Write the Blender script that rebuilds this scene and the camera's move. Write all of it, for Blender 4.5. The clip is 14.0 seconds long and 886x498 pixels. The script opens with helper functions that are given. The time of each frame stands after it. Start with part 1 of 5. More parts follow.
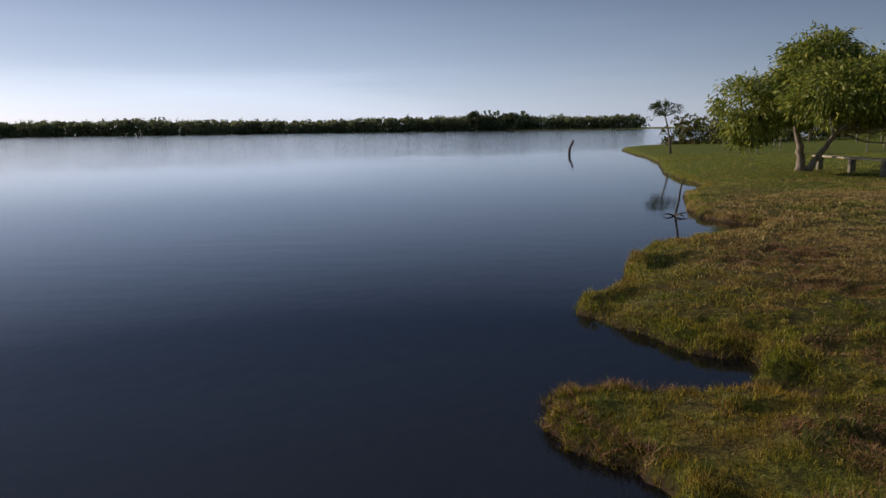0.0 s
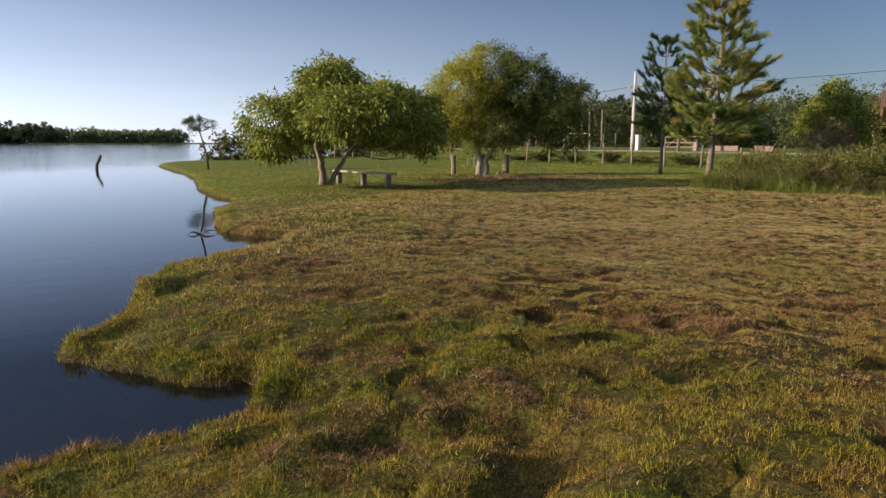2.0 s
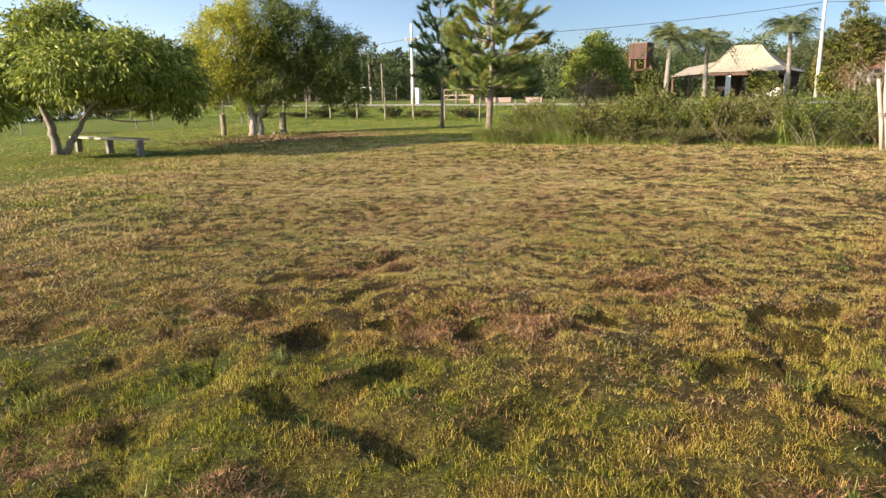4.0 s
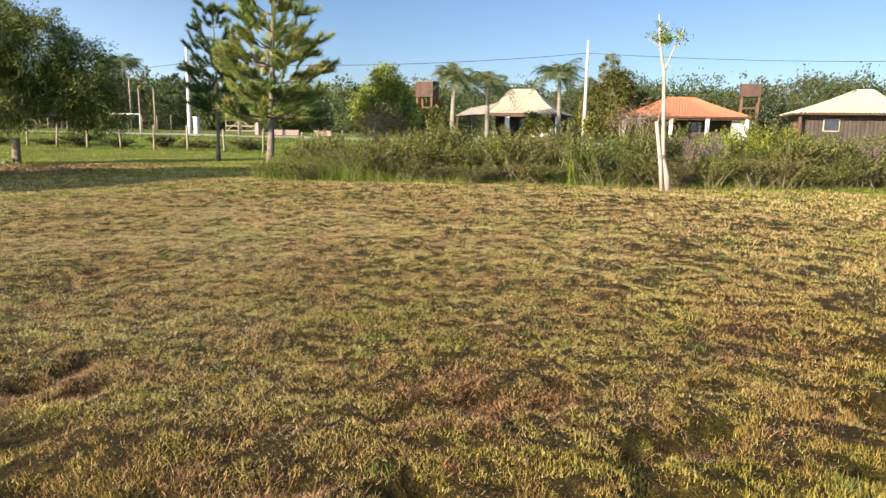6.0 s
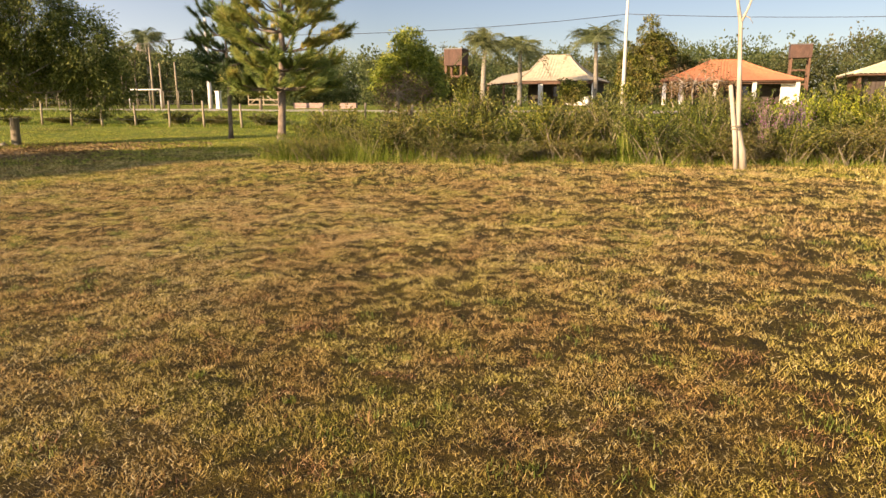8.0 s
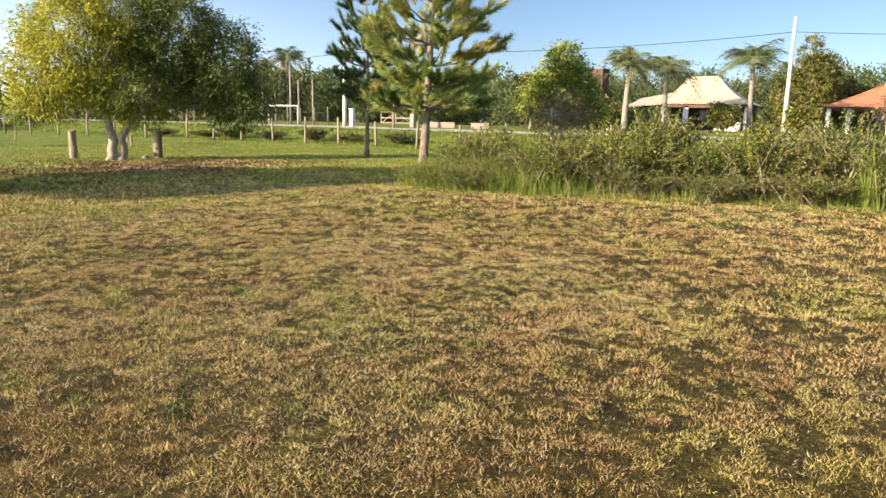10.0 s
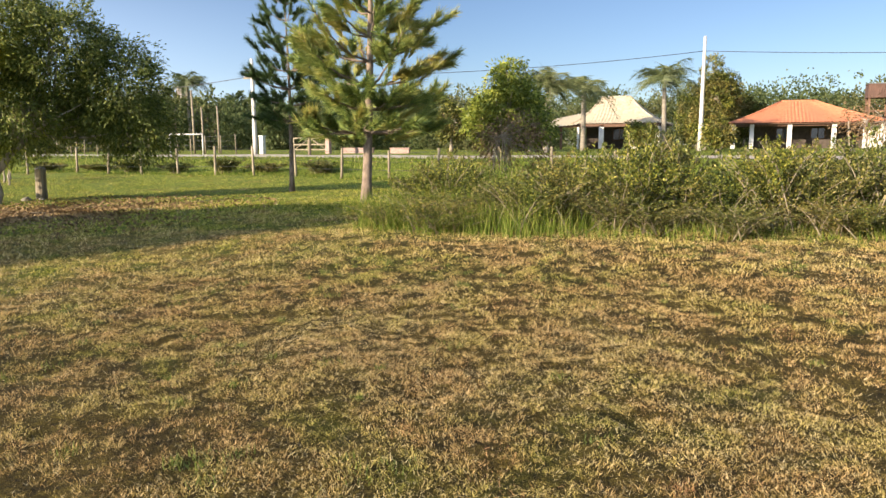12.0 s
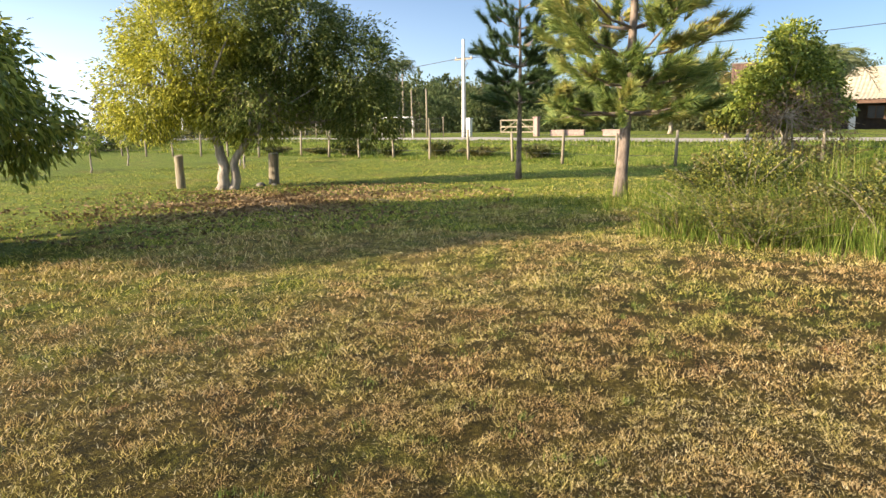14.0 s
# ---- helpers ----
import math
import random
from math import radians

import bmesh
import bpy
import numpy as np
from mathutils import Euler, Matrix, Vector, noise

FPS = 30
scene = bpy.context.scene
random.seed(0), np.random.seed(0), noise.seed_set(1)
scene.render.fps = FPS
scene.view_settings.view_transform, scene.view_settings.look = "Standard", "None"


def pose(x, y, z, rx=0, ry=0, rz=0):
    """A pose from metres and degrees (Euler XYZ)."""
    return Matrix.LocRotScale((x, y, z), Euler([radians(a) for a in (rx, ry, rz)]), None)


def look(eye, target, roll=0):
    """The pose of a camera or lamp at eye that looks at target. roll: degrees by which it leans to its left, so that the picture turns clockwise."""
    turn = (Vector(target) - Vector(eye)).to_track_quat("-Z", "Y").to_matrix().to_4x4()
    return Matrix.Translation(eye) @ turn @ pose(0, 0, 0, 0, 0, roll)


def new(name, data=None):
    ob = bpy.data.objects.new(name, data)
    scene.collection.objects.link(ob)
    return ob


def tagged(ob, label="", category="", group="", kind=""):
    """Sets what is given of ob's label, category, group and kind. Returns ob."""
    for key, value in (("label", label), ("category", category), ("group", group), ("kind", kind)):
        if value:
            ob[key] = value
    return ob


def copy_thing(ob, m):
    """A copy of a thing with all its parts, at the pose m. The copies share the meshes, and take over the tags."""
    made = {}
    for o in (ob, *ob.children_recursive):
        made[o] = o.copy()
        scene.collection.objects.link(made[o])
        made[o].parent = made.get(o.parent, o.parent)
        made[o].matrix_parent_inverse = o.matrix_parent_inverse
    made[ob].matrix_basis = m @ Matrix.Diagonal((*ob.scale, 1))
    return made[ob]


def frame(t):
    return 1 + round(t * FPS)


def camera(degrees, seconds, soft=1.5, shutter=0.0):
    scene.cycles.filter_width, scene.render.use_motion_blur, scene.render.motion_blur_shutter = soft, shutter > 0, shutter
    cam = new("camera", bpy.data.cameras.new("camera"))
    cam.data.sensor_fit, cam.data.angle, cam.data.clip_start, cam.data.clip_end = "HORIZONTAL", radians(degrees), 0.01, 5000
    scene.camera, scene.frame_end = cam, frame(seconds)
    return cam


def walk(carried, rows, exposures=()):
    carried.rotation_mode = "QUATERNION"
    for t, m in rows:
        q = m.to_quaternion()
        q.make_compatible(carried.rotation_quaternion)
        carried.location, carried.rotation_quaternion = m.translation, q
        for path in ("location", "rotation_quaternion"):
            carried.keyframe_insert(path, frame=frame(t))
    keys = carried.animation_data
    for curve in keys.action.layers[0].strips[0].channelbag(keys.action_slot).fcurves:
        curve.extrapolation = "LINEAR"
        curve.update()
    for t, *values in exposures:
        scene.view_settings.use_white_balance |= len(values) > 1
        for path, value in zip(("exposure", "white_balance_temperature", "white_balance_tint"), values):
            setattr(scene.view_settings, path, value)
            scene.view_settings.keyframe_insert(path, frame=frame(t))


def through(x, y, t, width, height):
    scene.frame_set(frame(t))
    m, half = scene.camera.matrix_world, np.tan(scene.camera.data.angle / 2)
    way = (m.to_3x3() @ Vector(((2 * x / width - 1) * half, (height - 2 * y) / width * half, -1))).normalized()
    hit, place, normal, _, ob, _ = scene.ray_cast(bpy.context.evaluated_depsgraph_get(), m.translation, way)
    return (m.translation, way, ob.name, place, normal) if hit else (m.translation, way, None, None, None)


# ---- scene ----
# camera: seconds, x, y, z, yaw, pitch, roll
LENS = 65.92
ROWS = [
    (0.0, -0.000, -0.000, 1.496, -0.00, -9.92, 0.78),
    (0.5, 0.099, 0.119, 1.479, -10.06, -8.57, 1.08),
    (1.0, 0.181, 0.119, 1.502, -20.02, -8.64, 2.05),
    (1.5, 0.384, 0.168, 1.506, -27.33, -7.18, 1.53),
    (2.0, 0.581, 0.256, 1.480, -36.41, -8.79, -0.25),
    (2.5, 0.783, 0.408, 1.465, -43.16, -9.97, 0.87),
    (2.7, 0.831, 0.500, 1.477, -47.35, -10.17, 2.27),
    (4.8, 2.583, 1.643, 1.523, -57.78, -12.71, 0.48),
    (5.0, 2.743, 1.727, 1.508, -60.42, -12.26, 1.07),
    (5.5, 3.179, 1.947, 1.485, -70.42, -14.19, 1.54),
    (6.0, 3.653, 2.051, 1.451, -71.29, -9.72, -1.04),
    (6.5, 4.213, 2.185, 1.439, -72.61, -7.25, -4.49),
    (7.0, 4.791, 2.328, 1.490, -72.25, -8.48, -1.82),
    (9.3, 7.088, 3.856, 1.449, -65.85, -14.97, -0.73),
    (9.5, 7.271, 4.072, 1.466, -64.21, -11.40, -0.27),
    (9.6, 7.360, 4.181, 1.481, -62.07, -11.05, 0.55),
    (10.0, 7.683, 4.605, 1.468, -58.71, -10.60, -1.19),
    (10.5, 8.046, 5.164, 1.493, -62.78, -12.08, 0.42),
    (11.0, 8.475, 5.681, 1.518, -60.42, -10.34, 0.72),
    (11.5, 8.879, 6.126, 1.512, -64.67, -9.89, 0.70),
    (12.0, 9.284, 6.622, 1.529, -66.48, -8.62, 0.25),
    (12.5, 9.649, 7.129, 1.499, -65.62, -7.68, -1.82),
    (13.0, 10.007, 7.659, 1.551, -60.88, -9.46, -1.55),
    (13.1, 10.064, 7.760, 1.534, -57.25, -8.85, -0.87),
    (13.5, 10.302, 8.195, 1.567, -51.00, -9.83, -2.09),
    (14.0, 10.554, 8.759, 1.587, -50.59, -10.01, 0.68),
]
EXPOSURES = [(0.0, -0.5, 6300, 22), (0.5, -0.34, 6250, 23), (1.0, -0.16, 6200, 23), (1.5, 0.08, 6300, 22), (2.0, 0.34, 6400, 22), (2.5, 0.68, 6600, 22), (4.8, 1.34, 6050, 15), (6.3, 1.28, 6100, 16), (6.5, 1.2, 6300, 18), (6.8, 1.12, 9000, 30), (7.2, 1.12, 9000, 30), (9.3, 1.54, 6350, 16), (11.0, 1.43, 6450, 17), (12.5, 1.36, 6400, 17), (14.0, 1.5, 6350, 16)]
cam = camera(LENS, 14.0)
walk(cam, [(t, pose(x, y, z, 90 + pitch, roll, yaw)) for t, x, y, z, yaw, pitch, roll in ROWS], EXPOSURES)

# ---- light ----
SUN_YAW, SUN_UP, HAZE = 60.0, 17.4, 12.5
world = bpy.data.worlds.new("sky")
scene.world = world
world.use_nodes = True
_nt = world.node_tree
sky = _nt.nodes.new("ShaderNodeTexSky")
sky.sky_type = "NISHITA"
sky.sun_disc = False
sky.sun_elevation = radians(SUN_UP)
sky.sun_rotation = radians(-SUN_YAW)
sky.altitude, sky.air_density, sky.dust_density, sky.ozone_density = 0, 0.9, 0.4, 3.0
_bg = _nt.nodes["Background"]
_bg.inputs["Strength"].default_value = 0.055
# pale morning haze and thin streaks of cloud low over the horizon
_co = _nt.nodes.new("ShaderNodeTexCoord").outputs["Generated"]
_sep = _nt.nodes.new("ShaderNodeSeparateXYZ")
_nt.links.new(_co, _sep.inputs[0])
_low = _nt.nodes.new("ShaderNodeValToRGB")
for _el, (_p, _c) in zip([_low.color_ramp.elements[0], _low.color_ramp.elements[1], _low.color_ramp.elements.new(0.5), _low.color_ramp.elements.new(0.5)],
                         ((0.0, 1.0), (1.0, 0.0), (0.10, 0.50), (0.27, 0.03))):
    _el.position, _el.color = _p, (_c, _c, _c, 1)
_nt.links.new(_sep.outputs["Z"], _low.inputs["Fac"])
_map = _nt.nodes.new("ShaderNodeMapping")
_map.inputs["Scale"].default_value = (1.6, 1.6, 14.0)
_nt.links.new(_co, _map.inputs["Vector"])
_cl = _nt.nodes.new("ShaderNodeTexNoise")
_cl.inputs["Scale"].default_value, _cl.inputs["Detail"].default_value = 1.3, 6.0
_nt.links.new(_map.outputs[0], _cl.inputs["Vector"])
_wisp = _nt.nodes.new("ShaderNodeMapRange")
_wisp.inputs["From Min"].default_value, _wisp.inputs["From Max"].default_value = 0.48, 0.72
_wisp.inputs["To Min"].default_value, _wisp.inputs["To Max"].default_value = 0.97, 1.08
_nt.links.new(_cl.outputs["Fac"], _wisp.inputs["Value"])
_mul = _nt.nodes.new("ShaderNodeMath")
_mul.operation = "MULTIPLY"
_nt.links.new(_low.outputs["Color"], _mul.inputs[0])
_nt.links.new(_wisp.outputs[0], _mul.inputs[1])
# the haze scatters forward: thickest towards the sun, thin away from it
_dot = _nt.nodes.new("ShaderNodeVectorMath")
_dot.operation = "DOT_PRODUCT"
_dot.inputs[1].default_value = (-math.sin(radians(SUN_YAW)), math.cos(radians(SUN_YAW)), 0.0)
_nt.links.new(_co, _dot.inputs[0])
_fwd = _nt.nodes.new("ShaderNodeMapRange")
_fwd.inputs["From Min"].default_value, _fwd.inputs["From Max"].default_value = -0.55, 0.75
_fwd.inputs["To Min"].default_value, _fwd.inputs["To Max"].default_value = 0.03, 1.3
_nt.links.new(_dot.outputs["Value"], _fwd.inputs["Value"])
_mul2 = _nt.nodes.new("ShaderNodeMath")
_mul2.operation = "MULTIPLY"
_nt.links.new(_mul.outputs[0], _mul2.inputs[0])
_nt.links.new(_fwd.outputs[0], _mul2.inputs[1])
_haze = _nt.nodes.new("ShaderNodeMix")
_haze.data_type, _haze.blend_type = "RGBA", "ADD"
_haze.inputs[7].default_value = (HAZE * 0.83, HAZE * 1.0, HAZE * 1.20, 1)
_nt.links.new(_mul2.outputs[0], _haze.inputs["Factor"])
_nt.links.new(sky.outputs["Color"], _haze.inputs[6])
# cloud bank: its upper edge falls away to the side, frayed by noise
_side = _nt.nodes.new("ShaderNodeVectorMath")
_side.operation = "DOT_PRODUCT"
_side.inputs[1].default_value = (-math.sin(radians(32)), math.cos(radians(32)), 0.0)
_nt.links.new(_co, _side.inputs[0])
_edge = _nt.nodes.new("ShaderNodeMapRange")
_edge.inputs["From Min"].default_value, _edge.inputs["From Max"].default_value = 0.76, 0.97
_edge.inputs["To Min"].default_value, _edge.inputs["To Max"].default_value = -0.03, 0.045
_nt.links.new(_side.outputs["Value"], _edge.inputs["Value"])
_fray = _nt.nodes.new("ShaderNodeMath")
_fray.operation = "MULTIPLY_ADD"
_fray.inputs[1].default_value = 0.10
_nt.links.new(_cl.outputs["Fac"], _fray.inputs[0])
_nt.links.new(_edge.outputs[0], _fray.inputs[2])
_over = _nt.nodes.new("ShaderNodeMath")
_over.operation = "SUBTRACT"
_nt.links.new(_sep.outputs["Z"], _over.inputs[0])
_nt.links.new(_fray.outputs[0], _over.inputs[1])
_bank = _nt.nodes.new("ShaderNodeMapRange")
_bank.interpolation_type = "SMOOTHSTEP"
_bank.inputs["From Min"].default_value, _bank.inputs["From Max"].default_value = 0.004, -0.03
_bank.inputs["To Min"].default_value, _bank.inputs["To Max"].default_value = 0.0, 1.0
_nt.links.new(_over.outputs[0], _bank.inputs["Value"])
_cloud = _nt.nodes.new("ShaderNodeMix")
_cloud.data_type, _cloud.blend_type = "RGBA", "ADD"
_cloud.inputs[7].default_value = (1.5, 1.45, 1.4, 1)
_nt.links.new(_bank.outputs[0], _cloud.inputs["Factor"])
_nt.links.new(_haze.outputs[2], _cloud.inputs[6])
_nt.links.new(_cloud.outputs[2], _bg.inputs["Color"])
sun = new("sun", bpy.data.lights.new("sun", "SUN"))
sun.data.energy, sun.data.angle, sun.data.color = 5.0, radians(0.6), (1.0, 0.86, 0.62)
_e = radians(SUN_UP)
_s = Vector((-math.sin(radians(SUN_YAW)) * math.cos(_e), math.cos(radians(SUN_YAW)) * math.cos(_e), math.sin(_e)))
sun.matrix_world = look(_s * 60, (0, 0, 0))


# ---- materials ----
def node_mat(name):
    m = bpy.data.materials.new(name)
    m.use_nodes = True
    nt = m.node_tree
    return m, nt, nt.nodes["Principled BSDF"]


def add_noise(nt, scale, detail=4.0, rough=0.55, coord=None, stretch=None):
    n = nt.nodes.new("ShaderNodeTexNoise")
    n.inputs["Scale"].default_value = scale
    n.inputs["Detail"].default_value = detail
    n.inputs["Roughness"].default_value = rough
    c = nt.nodes.new("ShaderNodeNewGeometry").outputs["Position"] if coord is None else coord
    if stretch:
        mp = nt.nodes.new("ShaderNodeMapping")
        mp.inputs["Scale"].default_value = stretch
        nt.links.new(c, mp.inputs["Vector"])
        c = mp.outputs["Vector"]
    nt.links.new(c, n.inputs["Vector"])
    return n.outputs["Fac"]


def add_ramp(nt, fac, stops):
    r = nt.nodes.new("ShaderNodeValToRGB")
    els = r.color_ramp.elements
    while len(els) < len(stops):
        els.new(0.5)
    for el, (p, c) in zip(els, stops):
        el.position, el.color = p, (*c, 1)
    nt.links.new(fac, r.inputs["Fac"])
    return r.outputs["Color"]


def add_mix(nt, fac, a, b, mode="MIX"):
    n = nt.nodes.new("ShaderNodeMix")
    n.data_type, n.blend_type = "RGBA", mode
    for sock, v in ((n.inputs["Factor"], fac), (n.inputs[6], a), (n.inputs[7], b)):
        if isinstance(v, (int, float)):
            sock.default_value = v
        elif isinstance(v, tuple):
            sock.default_value = (*v, 1)
        else:
            nt.links.new(v, sock)
    return n.outputs[2]


def add_bump(nt, bsdf, fac, strength=0.4, dist=0.02):
    b = nt.nodes.new("ShaderNodeBump")
    b.inputs["Strength"].default_value, b.inputs["Distance"].default_value = strength, dist
    nt.links.new(fac, b.inputs["Height"])
    nt.links.new(b.outputs["Normal"], bsdf.inputs["Normal"])


def surface(name, dark, light, scale, rough=0.8, bump=0.4, depth=0.02, stretch=None, metal=0.0, blotch=None, spread=(0.3, 0.7)):
    """A worn, two-scale surface: grain between dark and light, blotch: a third colour in large patches."""
    m, nt, b = node_mat(name)
    co = nt.nodes.new("ShaderNodeTexCoord").outputs["Object"]
    fine = add_noise(nt, scale, 6, 0.65, co, stretch)
    col = add_ramp(nt, fine, ((spread[0], dark), (spread[1], light)))
    big = add_noise(nt, scale * 0.12, 3, 0.5, co)
    if blotch:
        r = add_ramp(nt, big, ((0.45, (0, 0, 0)), (0.65, (1, 1, 1))))
        col = add_mix(nt, r, col, blotch)
    rnd = nt.nodes.new("ShaderNodeObjectInfo").outputs["Random"]
    v = add_ramp(nt, rnd, ((0.0, (0.85, 0.85, 0.85)), (1.0, (1.1, 1.1, 1.1))))
    col = add_mix(nt, 1.0, col, v, "MULTIPLY")
    nt.links.new(col, b.inputs["Base Color"])
    b.inputs["Roughness"].default_value, b.inputs["Metallic"].default_value = rough, metal
    add_bump(nt, b, fine, bump, depth)
    return m


def leaf_mat(name, stops, through=0.35, rough=0.5, patch=None, patch_scale=0.5, toward=None):
    """Leaves: each its own tint, some light passing through; patch: a second tint in large parts of the crown, most of it toward one side."""
    m, nt, b = node_mat(name)
    isl = nt.nodes.new("ShaderNodeNewGeometry").outputs["Random Per Island"]
    col = add_ramp(nt, isl, stops)
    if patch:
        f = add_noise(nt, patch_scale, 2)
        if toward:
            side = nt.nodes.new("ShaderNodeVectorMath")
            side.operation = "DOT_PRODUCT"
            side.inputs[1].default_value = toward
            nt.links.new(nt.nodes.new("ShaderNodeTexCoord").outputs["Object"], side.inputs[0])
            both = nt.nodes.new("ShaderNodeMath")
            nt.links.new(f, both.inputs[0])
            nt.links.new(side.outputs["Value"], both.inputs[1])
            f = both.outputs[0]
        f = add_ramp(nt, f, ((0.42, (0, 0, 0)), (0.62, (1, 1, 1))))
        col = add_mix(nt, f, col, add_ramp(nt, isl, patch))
    rnd = nt.nodes.new("ShaderNodeObjectInfo").outputs["Random"]
    col = add_mix(nt, 1.0, col, add_ramp(nt, rnd, ((0.0, (0.84, 0.90, 0.9)), (1.0, (1.14, 1.06, 0.95)))), "MULTIPLY")
    nt.links.new(col, b.inputs["Base Color"])
    b.inputs["Roughness"].default_value = rough
    b.inputs["Specular IOR Level"].default_value = 0.3
    t = nt.nodes.new("ShaderNodeBsdfTranslucent")
    nt.links.new(col, t.inputs["Color"])
    mx = nt.nodes.new("ShaderNodeMixShader")
    mx.inputs["Fac"].default_value = through
    nt.links.new(b.outputs["BSDF"], mx.inputs[1])
    nt.links.new(t.outputs["BSDF"], mx.inputs[2])
    nt.links.new(mx.outputs["Shader"], nt.nodes["Material Output"].inputs["Surface"])
    return m


def lawn_colour(nt, blade):
    """Mown lawn: green, yellowing and dry brown in patches of several sizes; blade: a value per blade, or None for the soil between."""
    big = add_noise(nt, 0.33, 3, 0.6)
    mid = add_noise(nt, 1.9, 4, 0.65)
    fine = add_noise(nt, 22.0, 5, 0.75)
    if blade is None:
        tiny = add_noise(nt, 75.0, 3, 0.7)
        fine = add_mix(nt, 0.5, fine, tiny)
        green = add_ramp(nt, fine, ((0.38, (0.020, 0.027, 0.004)), (0.5, (0.095, 0.115, 0.016)), (0.62, (0.27, 0.29, 0.045))))
        dry = add_ramp(nt, fine, ((0.38, (0.030, 0.022, 0.007)), (0.5, (0.170, 0.132, 0.034)), (0.62, (0.44, 0.345, 0.10))))
        dead = add_ramp(nt, fine, ((0.38, (0.028, 0.018, 0.007)), (0.5, (0.15, 0.108, 0.036)), (0.62, (0.40, 0.29, 0.10))))
    else:
        green = add_ramp(nt, blade, ((0.0, (0.030, 0.048, 0.005)), (0.3, (0.115, 0.145, 0.015)), (0.7, (0.37, 0.38, 0.045)), (1.0, (0.66, 0.54, 0.16))))
        dry = add_ramp(nt, blade, ((0.0, (0.055, 0.045, 0.012)), (0.15, (0.22, 0.17, 0.045)), (0.4, (0.36, 0.31, 0.070)), (0.7, (0.64, 0.50, 0.17)), (1.0, (0.88, 0.70, 0.36))))
        dead = add_ramp(nt, blade, ((0.0, (0.07, 0.038, 0.016)), (0.25, (0.24, 0.14, 0.055)), (0.65, (0.52, 0.33, 0.135)), (1.0, (0.80, 0.57, 0.29))))
    m = nt.nodes.new("ShaderNodeMath")
    m.operation = "ADD"
    nt.links.new(big, m.inputs[0])
    nt.links.new(mid, m.inputs[1])
    h = nt.nodes.new("ShaderNodeMath")
    h.operation = "MULTIPLY"
    nt.links.new(m.outputs[0], h.inputs[0])
    h.inputs[1].default_value = 0.5
    # the open middle of the lawn is the driest
    far = nt.nodes.new("ShaderNodeVectorMath")
    far.operation = "DISTANCE"
    far.inputs[1].default_value = (12.2, 5.6, 0.0)
    nt.links.new(nt.nodes.new("ShaderNodeNewGeometry").outputs["Position"], far.inputs[0])
    mr = nt.nodes.new("ShaderNodeMapRange")
    mr.inputs["From Min"].default_value, mr.inputs["From Max"].default_value = 6.2, 16.5
    mr.inputs["To Min"].default_value, mr.inputs["To Max"].default_value = 0.055, -0.13
    nt.links.new(far.outputs["Value"], mr.inputs["Value"])
    sm = nt.nodes.new("ShaderNodeMath")
    nt.links.new(h.outputs[0], sm.inputs[0])
    nt.links.new(mr.outputs[0], sm.inputs[1])
    f = add_ramp(nt, sm.outputs[0], ((0.39, (0.04, 0.04, 0.04)), (0.53, (0.96, 0.96, 0.96))))
    worn = add_ramp(nt, add_noise(nt, 1.15, 5, 0.7), ((0.40, (0, 0, 0)), (0.55, (0.92, 0.92, 0.92))))
    dry = add_mix(nt, worn, dry, dead)
    # darker tone towards the lake, holding the lawn's brightness down in its colour
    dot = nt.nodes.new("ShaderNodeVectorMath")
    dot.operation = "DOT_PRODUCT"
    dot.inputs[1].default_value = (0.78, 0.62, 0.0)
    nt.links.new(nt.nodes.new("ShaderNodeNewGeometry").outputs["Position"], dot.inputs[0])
    lake_grade = nt.nodes.new("ShaderNodeMath")
    lake_grade.operation = "MULTIPLY_ADD"
    nt.links.new(mid, lake_grade.inputs[0])
    lake_grade.inputs[1].default_value = 5.0
    nt.links.new(dot.outputs["Value"], lake_grade.inputs[2])
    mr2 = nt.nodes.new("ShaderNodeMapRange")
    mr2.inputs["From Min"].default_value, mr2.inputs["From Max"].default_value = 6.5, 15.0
    nt.links.new(lake_grade.outputs[0], mr2.inputs["Value"])
    # the soil's low tone has the shade between the blades painted in
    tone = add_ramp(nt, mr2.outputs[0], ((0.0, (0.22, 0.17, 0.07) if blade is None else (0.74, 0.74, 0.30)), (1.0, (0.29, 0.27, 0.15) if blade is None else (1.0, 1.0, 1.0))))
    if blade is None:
        # away from the worn middle blades are sparse: soil carries the sward's brighter green
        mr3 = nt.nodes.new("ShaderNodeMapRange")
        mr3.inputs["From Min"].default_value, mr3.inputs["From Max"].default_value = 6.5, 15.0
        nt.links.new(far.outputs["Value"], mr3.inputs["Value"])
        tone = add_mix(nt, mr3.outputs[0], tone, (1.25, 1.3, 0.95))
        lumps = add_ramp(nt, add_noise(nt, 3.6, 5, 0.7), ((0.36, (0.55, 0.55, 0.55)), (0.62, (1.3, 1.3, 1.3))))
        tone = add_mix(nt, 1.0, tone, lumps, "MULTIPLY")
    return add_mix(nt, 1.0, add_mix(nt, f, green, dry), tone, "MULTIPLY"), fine


